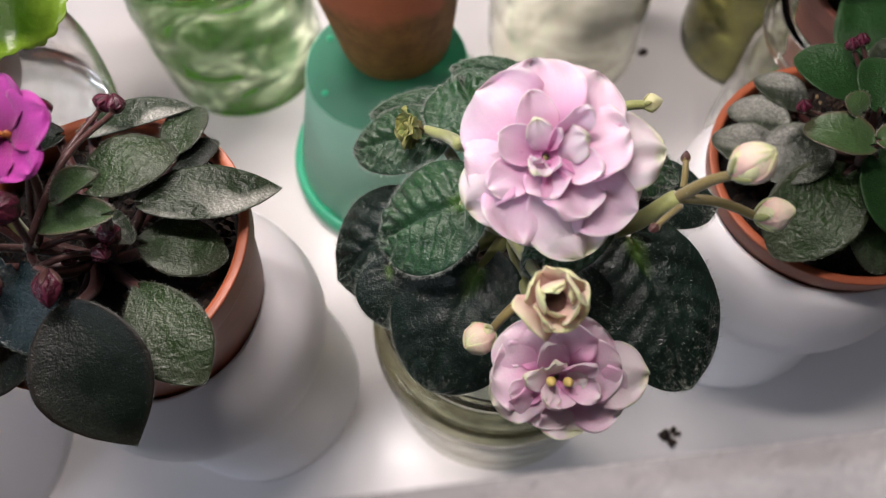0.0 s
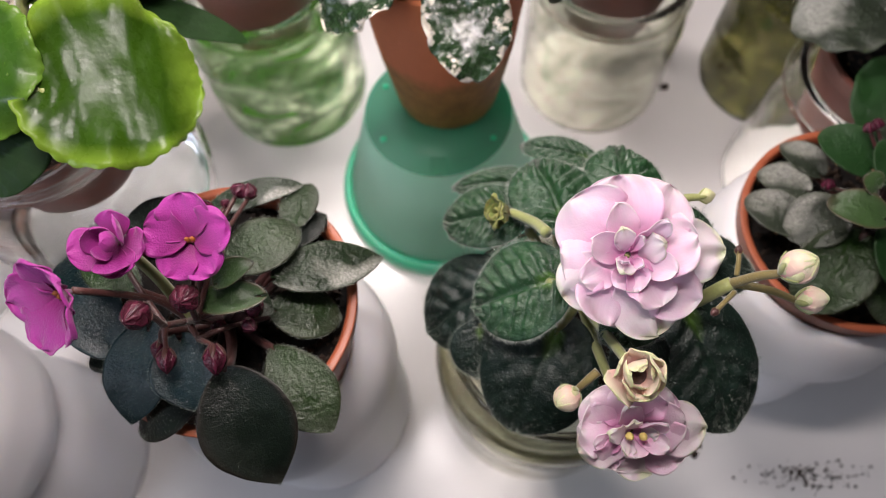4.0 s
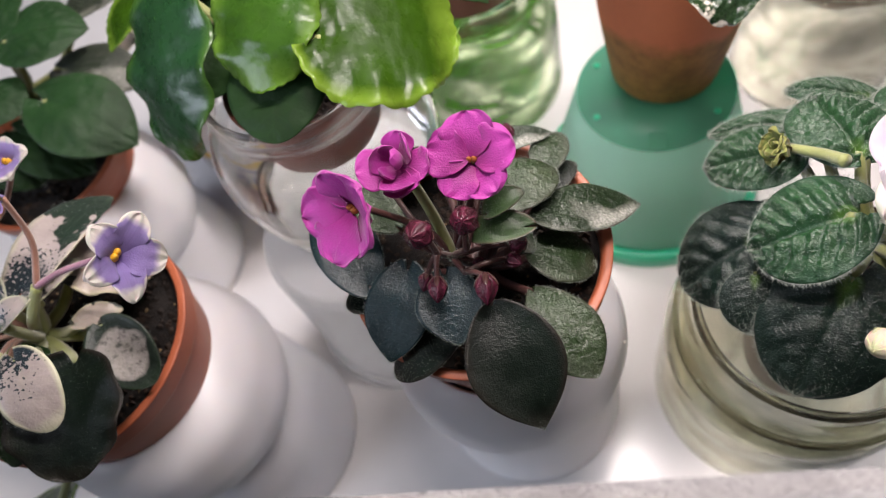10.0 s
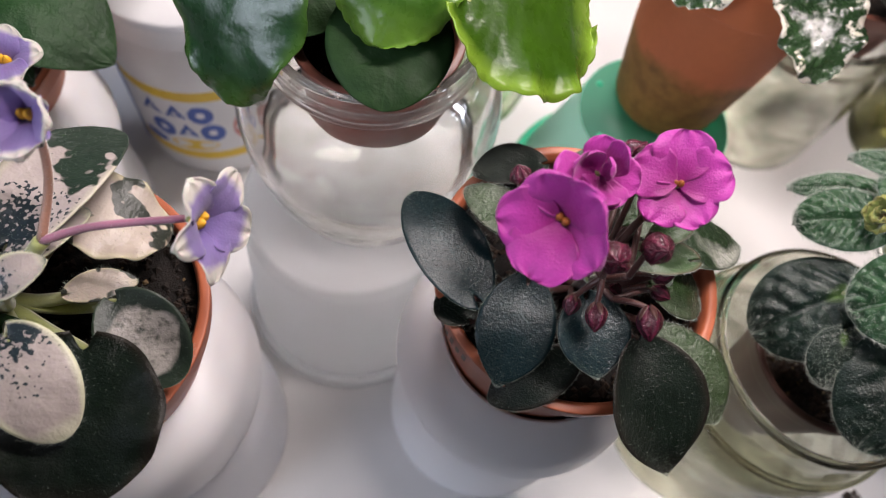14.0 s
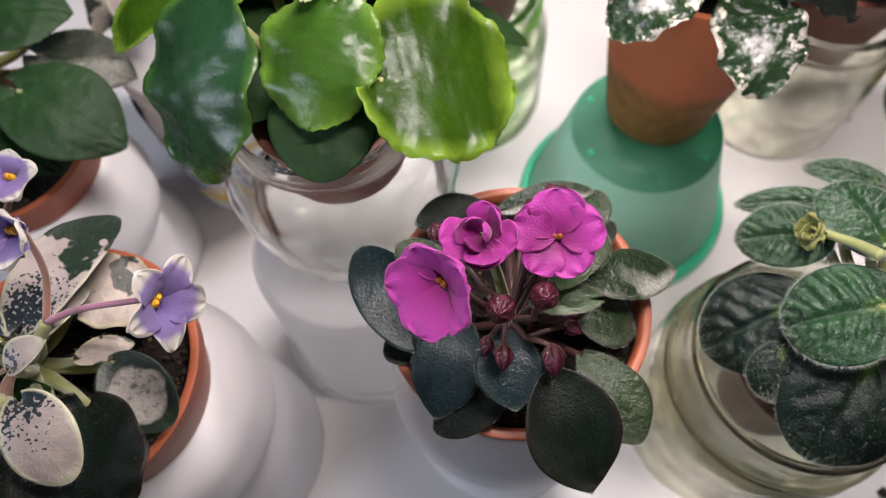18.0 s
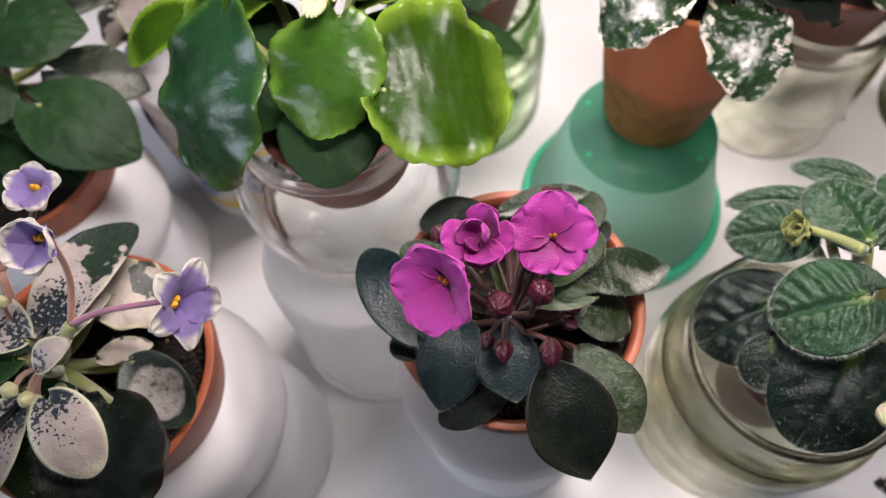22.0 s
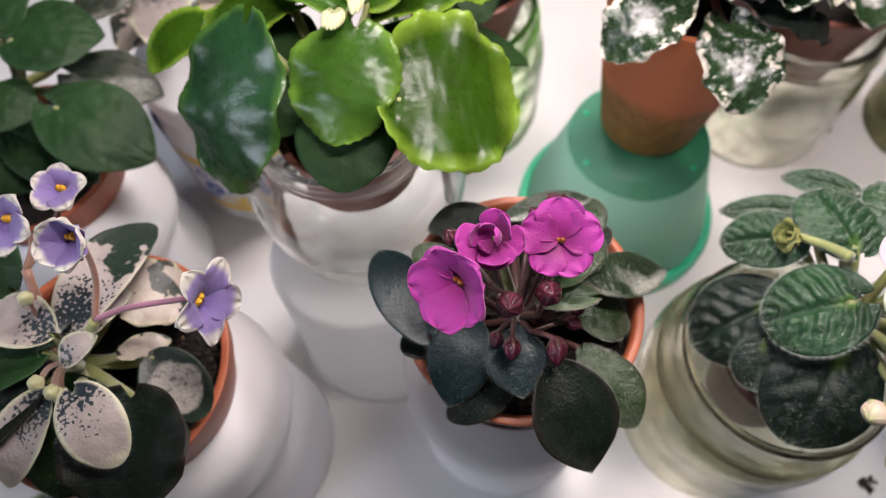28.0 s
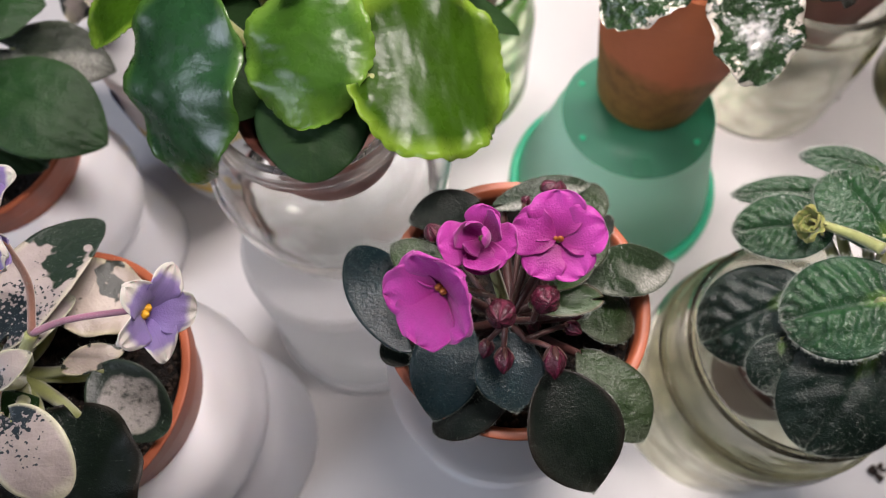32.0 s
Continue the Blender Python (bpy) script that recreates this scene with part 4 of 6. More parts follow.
for tx, ty in TUBES:
    v, f = tube_data(spline([(tx - TUBE_LONG / 2, ty, LAMP_Z), (tx + TUBE_LONG / 2, ty, LAMP_Z)]), 0.008, 0.008, 14)
    link_mesh("tube", v, f, TUBE_GLOW, lamp, "lit white tube", origin=base_of(lamp))
for tx, ty in TUBES:
    slab("reflector", (tx + 0.06 - TUBE_LONG / 2 - 0.015, ty - 0.235 - 0.016, 0.010), (tx + 0.06 + TUBE_LONG / 2 + 0.015, ty - 0.235 + 0.016, 0.024), METAL, parent=lamp, kind="", bevel=0.003)
for cx in (-0.05, 0.05):
    slab("cross_bar", (cx - 0.006, -0.14, 0.024), (cx + 0.006, 0.11, 0.032), METAL, parent=lamp, kind="")
for cx in (-0.05, 0.05):
    v, f = tube_data(spline([(cx, 0, 0.03), (cx, 0, 1.6 - LAMP_Z)]), 0.002, 0.002, 8)
    link_mesh("cord", v, f, METAL, lamp)

# mottled rail along the front of the shelf above the table
rail = thing("shelf_rail", (-0.02, -0.01, 0.2), "grey mottled rail along the front of the shelf", "rail")
rail_bar = slab("bar", (-0.5, -0.06, -0.004), (0.5, 0.0213, 0.02), RAIL, parent=rail, kind="", bevel=0.003)
rail_bar.rotation_euler = (0, 0, radians(7.1))
for rx in (-0.46, 0.46):
    post = slab("post", (rx - 0.012, -0.055, -0.2), (rx + 0.012, -0.03, -0.004), RAIL, parent=rail, kind="")
    post.rotation_euler = (0, 0, radians(7.1))


# ---- pots, stands and jars ----
def bottle_stand(at, top_z, mouth_r, label, wide=0.0435, waist=0.038, foot=0.0410, split=0.068):
    """A white plastic stand: a round-shouldered upper part, open at the top, over a wider foot part."""
    ob = thing("plant_stand", (at[0], at[1], 0), label, "plant stand", "white plastic stands")
    t = 0.0012
    up = [(waist - 0.004, split - 0.004), (wide - 0.004, split + 0.001), (wide, split + 0.014), (wide - 0.0030, top_z - 0.012), (mouth_r + 0.0012, top_z)]
    up = rounded(up, 8, 0.48)
    lathe("upper_part", up + [(r - t, z) for r, z in up[::-1]], WHITE_PLASTIC, ob)
    low = rounded([(waist - 0.002, split), (waist, split - 0.004), (foot - 0.002, split - 0.02), (foot, 0.012), (foot, 0.0)], 6, 0.45)
    lathe("foot_part", low + [(r - t, z) for r, z in low[::-1]], WHITE_PLASTIC, ob)
    return ob


pot_P = flower_pot((-0.0815, 0.0769), 0.151, 0.0375, 0.062, POT, "orange-brown plastic pot of the magenta violet, in a white stand", foot=0.70)
stand_P = bottle_stand((-0.0815, 0.0755), 0.1125, 0.0300, "round-shouldered white plastic stand under an orange pot")
pot_V = flower_pot((-0.2095, 0.0488), 0.1457, 0.0388, 0.062, POT, "orange-brown plastic pot of the variegated violet")
stand_V = bottle_stand((-0.2095, 0.0478), 0.118, 0.0313, "round-shouldered white plastic stand under the variegated violet", split=0.070, foot=0.0445, wide=0.0445)
pot_R = flower_pot((0.1218, 0.1158), 0.1147, 0.0385, 0.058, POT, "orange-brown plastic pot with small grey-green leaves")
stand_R = bottle_stand((0.1208, 0.1140), 0.105, 0.0350, "round-shouldered white plastic stand beside the pink violet", split=0.058, wide=0.045)
pot_L = flower_pot((-0.2896, 0.1434), 0.1125, 0.0375, 0.060, POT, "orange-brown plastic pot of the soft green violet")
stand_L = bottle_stand((-0.2896, 0.1420), 0.095, 0.0322, "round-shouldered white plastic stand under the soft green violet", split=0.05, wide=0.044)

jar_K = jar((0.0192, 0.0829), 0, [(0.043, 0.0), (0.0445, 0.008), (0.0445, 0.070), (0.0405, 0.080), (0.0385, 0.090), (0.0385, 0.102), (0.037, 0.103)], LIMED,
            "squat clear glass jar with a thick lip, filmed with lime", wall=0.0014, rings=((0.0412, 0.080, 0.0016),))
pot_K = flower_pot((0.0230, 0.0830), 0.0985, 0.0265, 0.055, BROWN_POT, "dull brown plastic pot hanging in the mouth of a jar")
jar_G = jar((-0.1430, 0.1320), 0.094, [(0.0285, 0.0), (0.0330, 0.003), (0.0368, 0.014), (0.0400, 0.030), (0.0408, 0.044), (0.0385, 0.055), (0.0312, 0.064), (0.0295, 0.068), (0.0295, 0.077), (0.0290, 0.078)], LIGHT_FILMED,
            "clear glass jar standing on a milky cup", wall=0.0013, rings=((0.0299, 0.0690, 0.0008), (0.0299, 0.0730, 0.0008)))
line = [(0.0308 * math.cos(radians(a)), 0.0308 * math.sin(radians(a)), 0.0052 + 0.0006 * math.sin(a * 0.21) + 0.0004 * math.sin(a * 0.47)) for a in range(-165, -20, 5)]
v, f = tube_data(spline(line, 2), 0.0004, 0.0003, 6)
link_mesh("dirt_line", v, f, CRUMB, jar_G, "thin brown line of dirt inside the foot")
lathe("water", [(0, 0.0046), (0.027, 0.0046), (0.0322, 0.0075), (0.0353, 0.0165), (0.0366, 0.0215), (0, 0.0215)], WATER, jar_G, "shallow clear water").visible_shadow = False
pot_G = flower_pot((-0.1415, 0.1310), 0.1675, 0.0240, 0.030, DARK_POT, "dull red plastic pot set in the mouth of a glass jar", foot=0.85)
cup_G = thing("milky_cup", (-0.1470, 0.1210, 0), "milky translucent plastic cup turned upside down under a jar", "cup")
cup_prof = rounded([(0, 0.093), (0.0375, 0.093), (0.0400, 0.088), (0.0440, 0.0095)], 5, 0.3)
lathe("rim", rounded([(0.0425, 0.0095), (0.0465, 0.0095), (0.0475, 0.006), (0.0475, 0.0), (0.0455, 0.0), (0.0450, 0.006), (0.0425, 0.0095)], 3, 0.3), MILKY_PLASTIC, cup_G)
lathe("body", cup_prof + [(max(r - 0.0012, 0), z - 0.0012) for r, z in cup_prof[::-1]], MILKY_PLASTIC, cup_G)

green_cup = thing("upturned_green_pot", (-0.0248, 0.1938, 0), "mint-green plastic pot turned upside down as a stand", "flower pot")
gp = rounded([(0.0338, 0.0722), (0.0352, 0.066), (0.0495, 0.010)], 5, 0.25)
lathe("body", gp + [(max(r - 0.0012, 0), z - 0.0006) for r, z in gp[::-1]], GREEN_PLASTIC, green_cup)
gt = [(0, 0.0710), (0.010, 0.0710), (0.0336, 0.0720), (0.0336, 0.0712), (0.010, 0.0702), (0, 0.0702)]
lathe("top_disc", gt, GREEN_TOP, green_cup, "thin clear mint-green top, tinted darker for its shade")
gr = rounded([(0.0480, 0.0105), (0.0525, 0.0105), (0.0540, 0.008), (0.0540, 0.0), (0.0520, 0.0), (0.0505, 0.008), (0.0480, 0.0105)], 3, 0.3)
lathe("rim", gr, GREEN_RIM, green_cup, "brighter green rim")
seam = slab("tab", (-0.0036, -0.0330, 0.0716), (0.0036, -0.0240, 0.0726), GREEN_TOP, parent=green_cup, kind="", bevel=0.0003)
for a in (35, 150, 210, 330):
    v, f = ellipsoid_data((0.0285 * math.cos(radians(a)), 0.0285 * math.sin(radians(a)), 0.0712), (0, 0, 1), 0.0016, 0.0016, 10, 5)
    link_mesh("nub", v, f, GREEN_RIM, green_cup)
terra = thing("terracotta_pot", (-0.0205, 0.2050, 0.0725), "small terracotta pot with a damp foot on a green pot", "flower pot")
tp = rounded([(0, 0), (0.0225, 0), (0.0284, 0.040), (0.0312, 0.074), (0.0324, 0.075), (0.0330, 0.090), (0.0306, 0.090), (0.0298, 0.080), (0.0266, 0.040), (0.0208, 0.002), (0, 0.002)], 4, 0.2)
lathe("body", tp, DAMP_TERRACOTTA, terra, "orange clay, brown with damp towards its foot")
lathe("soil", [(0, 0.086), (0.02, 0.0855), (0.0304, 0.083)], SOIL, terra, "dark soil")


jar_B1 = jar((-0.1135, 0.2615), 0, [(0.0425, 0.0), (0.0435, 0.006), (0.0435, 0.060), (0.0375, 0.075), (0.0375, 0.088), (0.0365, 0.089)], ALGAE,
             "glass jar greened inside by algae", rings=((0.0385, 0.078, 0.0014),))
pot_B1 = flower_pot((-0.1135, 0.2615), 0.112, 0.0345, 0.055, DARK_POT, "dull red plastic pot in the mouth of an algae-green jar")
jar_B2 = jar((0.0600, 0.2640), 0, [(0.0385, 0.0), (0.0400, 0.006), (0.0400, 0.062), (0.0365, 0.075), (0.0365, 0.088), (0.0355, 0.089)], HAZY,
             "clear glass jar with a lime film", rings=((0.0375, 0.078, 0.0014),))
pot_B2 = flower_pot((0.0600, 0.2640), 0.112, 0.0340, 0.055, DARK_POT, "dull red plastic pot in the mouth of a filmed jar")
jar_B3 = jar((0.1603, 0.2637), 0, [(0.0350, 0.0), (0.0365, 0.006), (0.0365, 0.062), (0.0345, 0.075), (0.0345, 0.088), (0.0335, 0.089)], OLIVE,
             "glass jar with dark olive water", rings=((0.0355, 0.078, 0.0014),))
jar_B4 = jar((0.1640, 0.1930), 0, [(0.0370, 0.0), (0.0385, 0.006), (0.0385, 0.066), (0.0365, 0.080), (0.0360, 0.095), (0.0350, 0.096)], CLEAR,
             "clear glass jar behind an orange pot", rings=((0.0372, 0.084, 0.0014),))
pot_B4 = flower_pot((0.1640, 0.1930), 0.112, 0.0335, 0.055, DARK_POT, "brown plastic pot in the mouth of a clear jar")

label_jar = thing("labelled_jar", (-0.2310, 0.2100, 0), "white jar with a blue and yellow label", "jar")
lj = rounded([(0, 0), (0.036, 0), (0.0375, 0.006), (0.0375, 0.075), (0.034, 0.088), (0.034, 0.092), (0, 0.092)], 5, 0.35)
lathe("body", lj, LABEL_WHITE, label_jar)
lathe("lid", rounded([(0, 0.103), (0.035, 0.103), (0.0362, 0.100), (0.0362, 0.090), (0.0345, 0.090), (0.0345, 0.0922), (0, 0.0922)], 3, 0.3), LABEL_WHITE, label_jar, "white lid")


def wrap(name, z0, z1, a0, a1, mat, r, parent):
    """A piece of a label bent round the jar, from angle a0 to a1."""
    n = 24
    v, f = [], []
    for k in range(n + 1):
        a = radians(a0 + (a1 - a0) * k / n)
        v += [(r * math.cos(a), r * math.sin(a), z0), (r * math.cos(a), r * math.sin(a), z1)]
    for k in range(n):
        f.append((2 * k, 2 * k + 2, 2 * k + 3, 2 * k + 1))
    return link_mesh(name, v, f, mat, parent)


wrap("label_band", 0.016, 0.066, -190, 10, LABEL_YELLOW, 0.03765, label_jar)
wrap("label_field", 0.022, 0.060, -188, 8, LABEL_WHITE, 0.03775, label_jar)


def label_ring(name, a0, z0, wide, tall, hole, mat, r, parent, corners=20):
    """A flat rounded sign on the jar, of that angle and height, with a hole that leaves this share open."""
    v, f, n = [], [], corners
    for k in range(n):
        w = 6.2832 * (k + 0.75) / n
        for share in (1.0, hole):
            a = radians(a0 + 0.5 * wide * share * math.cos(w))
            v.append((r * math.cos(a), r * math.sin(a), z0 + 0.5 * tall * share * math.sin(w)))
    for k in range(n):
        j = (k + 1) % n
        f.append((2 * k, 2 * j, 2 * j + 1, 2 * k + 1))
    return link_mesh(name, v, f, mat, parent, smooth=False)


for row, z0 in enumerate((0.0505, 0.0375)):
    for k, corners in enumerate((3, 3, 20) if row == 0 else (20, 3, 20)):
        label_ring("label_mark", -112 + 17 * k + 5 * row, z0, 17, 0.0125, 0.34, LABEL_BLUE, 0.03785, label_jar, corners)
label_ring("label_patch", -88, 0.0275, 34, 0.008, 0.02, LABEL_YELLOW, 0.03785, label_jar)
label_ring("label_patch", -118, 0.0265, 20, 0.006, 0.02, LABEL_BLUE, 0.03785, label_jar)
wrap("label_side", 0.010, 0.080, -215, -135, LABEL_BLUE, 0.0380, label_jar)
label_ring("label_spot", -46, 0.038, 26, 0.022, 0.02, LABEL_PINK, 0.03785, label_jar)
label_ring("label_patch", -44, 0.053, 22, 0.008, 0.3, BROWN_POT, 0.03785, label_jar)


for k in range(6):
    wrap("mark", 0.0545, 0.0580 if k % 2 else 0.0572, -145 - 12 + 4 * k, -145 - 12 + 4 * k + 2.2, BROWN_POT, 0.03715, pot_P)


# ---- the magenta violet ----
violet_P = thing("african_violet", (-0.0815, 0.0730, 0.1470), "magenta-flowered violet with small dark glossy leaves in an orange pot", "plant", "violets")
CROWN_P = (-0.0815, 0.0730, 0.1480)
leaf(violet_P, (-0.0727, 0.0530, 0.1690), (-0.0606, 0.0277, 0.1529), 0.0236, DARK_LEAF, CROWN_P, STEM_RED, arch=0.08, cup=0.18, lobe=0.04, full=0.62, acute=0.95, hairs=1500, hair=0.0008)
leaf(violet_P, (-0.0640, 0.0610, 0.1590), (-0.0480, 0.0408, 0.1535), 0.0178, OLIVE_LEAF, CROWN_P, STEM_RED, arch=0.10, lobe=0.05, full=0.58, acute=0.75, point=1.1, cup=0.02, hairs=1500, hair=0.0008)
leaf(violet_P, (-0.0848, 0.0605, 0.1700), (-0.0806, 0.0442, 0.1646), 0.0168, BLUE_LEAF, CROWN_P, STEM_RED, arch=0.06, cup=0.15, full=0.55, acute=0.9, lobe=0.12, hairs=1500, hair=0.0008)
leaf(violet_P, (-0.0968, 0.0650, 0.1630), (-0.1010, 0.0425, 0.1540), 0.0182, BLUE_LEAF, CROWN_P, STEM_RED, arch=0.1, full=0.55, acute=0.85, cup=0.02, hairs=1500, hair=0.0008)
leaf(violet_P, (-0.0843, 0.0506, 0.1560), (-0.1015, 0.0406, 0.1470), 0.0134, DARK_LEAF, CROWN_P, STEM_RED, full=0.6, cup=0.02, hairs=1500, hair=0.0008)
leaf(violet_P, (-0.1085, 0.0625, 0.1590), (-0.1268, 0.0878, 0.1585), 0.0182, BLUE_LEAF, CROWN_P, STEM_RED, arch=0.1, full=0.55, lobe=0.12, cup=0.02, hairs=1500, hair=0.0008)
leaf(violet_P, (-0.0634, 0.0786, 0.1660), (-0.0370, 0.0902, 0.1514), 0.0151, SHEEN_PAINTED_LEAF, CROWN_P, STEM_RED, arch=0.06, full=0.62, acute=0.85, lobe=0.05, cup=0.02, hairs=1500, hair=0.0008)
leaf(violet_P, (-0.0646, 0.0722, 0.1580), (-0.0485, 0.0724, 0.1500), 0.0153, OLIVE_LEAF, CROWN_P, STEM_RED, full=0.58, cup=0.02, hairs=1500, hair=0.0008)
leaf(violet_P, (-0.0738, 0.0815, 0.1690), (-0.0588, 0.0937, 0.1650), 0.0162, OLIVE_LEAF, CROWN_P, STEM_RED, full=0.6, cup=0.02, hairs=1500, hair=0.0008)
leaf(violet_P, (-0.0713, 0.0737, 0.1720), (-0.0635, 0.0690, 0.1660), 0.0069, SHEEN_PAINTED_LEAF, CROWN_P, STEM_RED, full=0.6, cup=0.02, hairs=1500, hair=0.0008)
leaf(violet_P, (-0.0646, 0.0695, 0.1780), (-0.0792, 0.0681, 0.1760), 0.0089, YOUNG_LEAF, CROWN_P, STEM_RED, full=0.55, lobe=0.2, cup=0.2, hairs=1500, hair=0.0008)
leaf(violet_P, (-0.0734, 0.0721, 0.1800), (-0.0647, 0.0770, 0.1820), 0.0069, YOUNG_LEAF, CROWN_P, STEM_RED, full=0.6, cup=0.4, hairs=1500, hair=0.0008)
leaf(violet_P, (-0.0939, 0.1025, 0.1580), (-0.1118, 0.0963, 0.1580), 0.0121, DARK_LEAF, CROWN_P, STEM_RED, full=0.6, cup=0.02, hairs=1500, hair=0.0008)
leaf(violet_P, (-0.0993, 0.0746, 0.1700), (-0.1143, 0.0845, 0.1700), 0.0117, OLIVE_LEAF, CROWN_P, STEM_RED, full=0.6, cup=0.02, hairs=1500, hair=0.0008)
leaf(violet_P, (-0.0856, 0.1030, 0.1580), (-0.0612, 0.1112, 0.1570), 0.0089, SHEEN_PAINTED_LEAF, CROWN_P, STEM_RED, full=0.6, cup=0.02, hairs=1500, hair=0.0008)
leaf(violet_P, (-0.0633, 0.0982, 0.1570), (-0.0592, 0.1125, 0.1550), 0.0110, OLIVE_LEAF, CROWN_P, STEM_RED, full=0.6, cup=0.02, hairs=1500, hair=0.0008)
leaf(violet_P, (-0.0632, 0.0945, 0.1540), (-0.0544, 0.1032, 0.1530), 0.0090, DARK_LEAF, CROWN_P, STEM_RED, full=0.6, cup=0.02, hairs=1500, hair=0.0008)
leaf(violet_P, (-0.1085, 0.0591, 0.1520), (-0.1160, 0.0658, 0.1500), 0.0122, DARK_LEAF, CROWN_P, STEM_RED, full=0.6, cup=0.02, hairs=1500, hair=0.0008)
STALK_P = (-0.0833, 0.0664, 0.1680)
stem("flower_stalk", [CROWN_P, STALK_P, (-0.0846, 0.0617, 0.1800)], 0.0011, 0.0008, STEM_RED, violet_P)
stem("flower_stalk", [CROWN_P, STALK_P, (-0.0781, 0.0637, 0.1780)], 0.0011, 0.0008, STEM_RED, violet_P)
stem("flower_stalk", [CROWN_P, STALK_P, (-0.0793, 0.0605, 0.1720)], 0.0011, 0.0008, STEM_RED, violet_P)
violet_flower(violet_P, (-0.0745, 0.0771, 0.1951), (-0.10, -0.46, 0.88), 0.0108, PURPLE_PETAL, ORANGE, roll=180, cupped=0.30, crimp=0.05, plump=1.04, notch=0.06, stalk_from=STALK_P, label="open magenta flower")
violet_flower(violet_P, (-0.0981, 0.0635, 0.1990), (-0.45, -0.63, 0.63), 0.0126, PURPLE_PETAL, ORANGE, roll=12, cupped=0.62, crimp=0.05, plump=1.04, notch=0.06, stalk_from=STALK_P, label="cup-shaped magenta flower")
double_flower(violet_P, (-0.0910, 0.0763, 0.1960), (-0.15, -0.45, 0.85), 0.0092, ((4, 1.0, 0.50), (3, 0.90, 0.95), (3, 0.72, 1.2)), (PURPLE_PETAL,), None, seed=4, fat=1.25, bowl=0.12, ruffle=0.45, stalk_from=STALK_P, label="half-opened magenta flower")
bud(violet_P, (-0.0861, 0.0605, 0.1920), (-0.1, -0.6, 0.8), 0.0086, 0.0034, BUD_RED, (-0.0846, 0.0617, 0.1800), STEM_RED, r=0.0006)
bud(violet_P, (-0.0765, 0.0650, 0.1900), (0.1, -0.5, 0.8), 0.0082, 0.0034, BUD_RED, (-0.0781, 0.0637, 0.1780), STEM_RED, r=0.0006)
bud(violet_P, (-0.0730, 0.0545, 0.1760), (0.1, -0.9, -0.3), 0.0078, 0.0028, BUD_RED, (-0.0793, 0.0605, 0.1720), STEM_RED, r=0.0006)
bud(violet_P, (-0.0846, 0.0543, 0.1760), (0.05, -0.9, -0.3), 0.0065, 0.0024, BUD_RED, (-0.0846, 0.0617, 0.1800), STEM_RED, r=0.0006)
bud(violet_P, (-0.1030, 0.0845, 0.1790), (-0.4, 0.3, 0.8), 0.0055, 0.0026, BUD_RED, (-0.0846, 0.0617, 0.1800), STEM_RED, r=0.0006)
bud(violet_P, (-0.0716, 0.1014, 0.1720), (0.1, 0.6, 0.7), 0.0048, 0.0024, BUD_RED, (-0.0781, 0.0637, 0.1780), STEM_RED, r=0.0006)
bud(violet_P, (-0.0888, 0.0579, 0.1720), (-0.2, -0.9, -0.2), 0.005, 0.002, BUD_RED, (-0.0846, 0.0617, 0.1800), STEM_RED, r=0.0006)
bud(violet_P, (-0.0677, 0.0645, 0.1700), (0.6, -0.5, 0.3), 0.005, 0.002, BUD_RED, (-0.0793, 0.0605, 0.1720), STEM_RED, r=0.0006)
bud(violet_P, (-0.0741, 0.1018, 0.1720), (0.6, 0.3, 0.6), 0.0048, 0.0024, BUD_RED, STALK_P, STEM_RED, r=0.0006)
bud(violet_P, (-0.0797, 0.1008, 0.1660), (0.5, 0.5, 0.5), 0.003, 0.0015, BUD_RED, STALK_P, STEM_RED, r=0.0006)
bud(violet_P, (-0.0764, 0.0887, 0.1880), (0.2, 0.3, 0.9), 0.005, 0.0024, BUD_RED, STALK_P, STEM_RED, r=0.0006)
bud(violet_P, (-0.0669, 0.0692, 0.1700), (0.7, -0.2, 0.5), 0.0052, 0.0026, BUD_RED, STALK_P, STEM_RED, r=0.0006)
bud(violet_P, (-0.0770, 0.0654, 0.1660), (0.5, -0.5, 0.2), 0.004, 0.002, BUD_RED, STALK_P, STEM_RED, r=0.0006)

# ---- the variegated violet ----
violet_V = thing("african_violet", (-0.2106, 0.0480, 0.1330), "violet with cream, black-flecked leaves and lilac flowers edged white", "plant", "violets")
CROWN_V = (-0.2179, 0.0489, 0.1500)
leaf(violet_V, (-0.1990, 0.0345, 0.1740), (-0.1853, 0.0182, 0.1665), 0.0172, WHITE_LEAF, CROWN_V, STEM_GREEN, arch=0.12, cup=-0.1, full=0.5, stalk_r=0.0019, hairs=700, hair=0.0012)
leaf(violet_V, (-0.2123, 0.0339, 0.1660), (-0.2217, 0.0110, 0.1550), 0.0165, WHITE_LEAF, CROWN_V, STEM_GREEN, full=0.6, stalk_r=0.0019, hairs=700, hair=0.0012)
leaf(violet_V, (-0.1890, 0.0365, 0.1640), (-0.1845, 0.0065, 0.1560), 0.0365, DARK_LEAF, CROWN_V, STEM_GREEN, arch=0.10, full=0.5, cup=0.1, wave=0.06, stalk_r=0.0019, hairs=700, hair=0.0012)
leaf(violet_V, (-0.1872, 0.0487, 0.1602), (-0.1722, 0.0352, 0.1500), 0.0182, HEART_LEAF, CROWN_V, STEM_GREEN, arch=0.12, full=0.5, lobe=0.1, stalk_r=0.0019, hairs=700, hair=0.0012)
leaf(violet_V, (-0.2038, 0.0661, 0.1620), (-0.1837, 0.0719, 0.1500), 0.0228, CREAM_PATCH_LEAF, CROWN_V, STEM_GREEN, full=0.55, wave=0.1, stalk_r=0.0019, hairs=700, hair=0.0012)
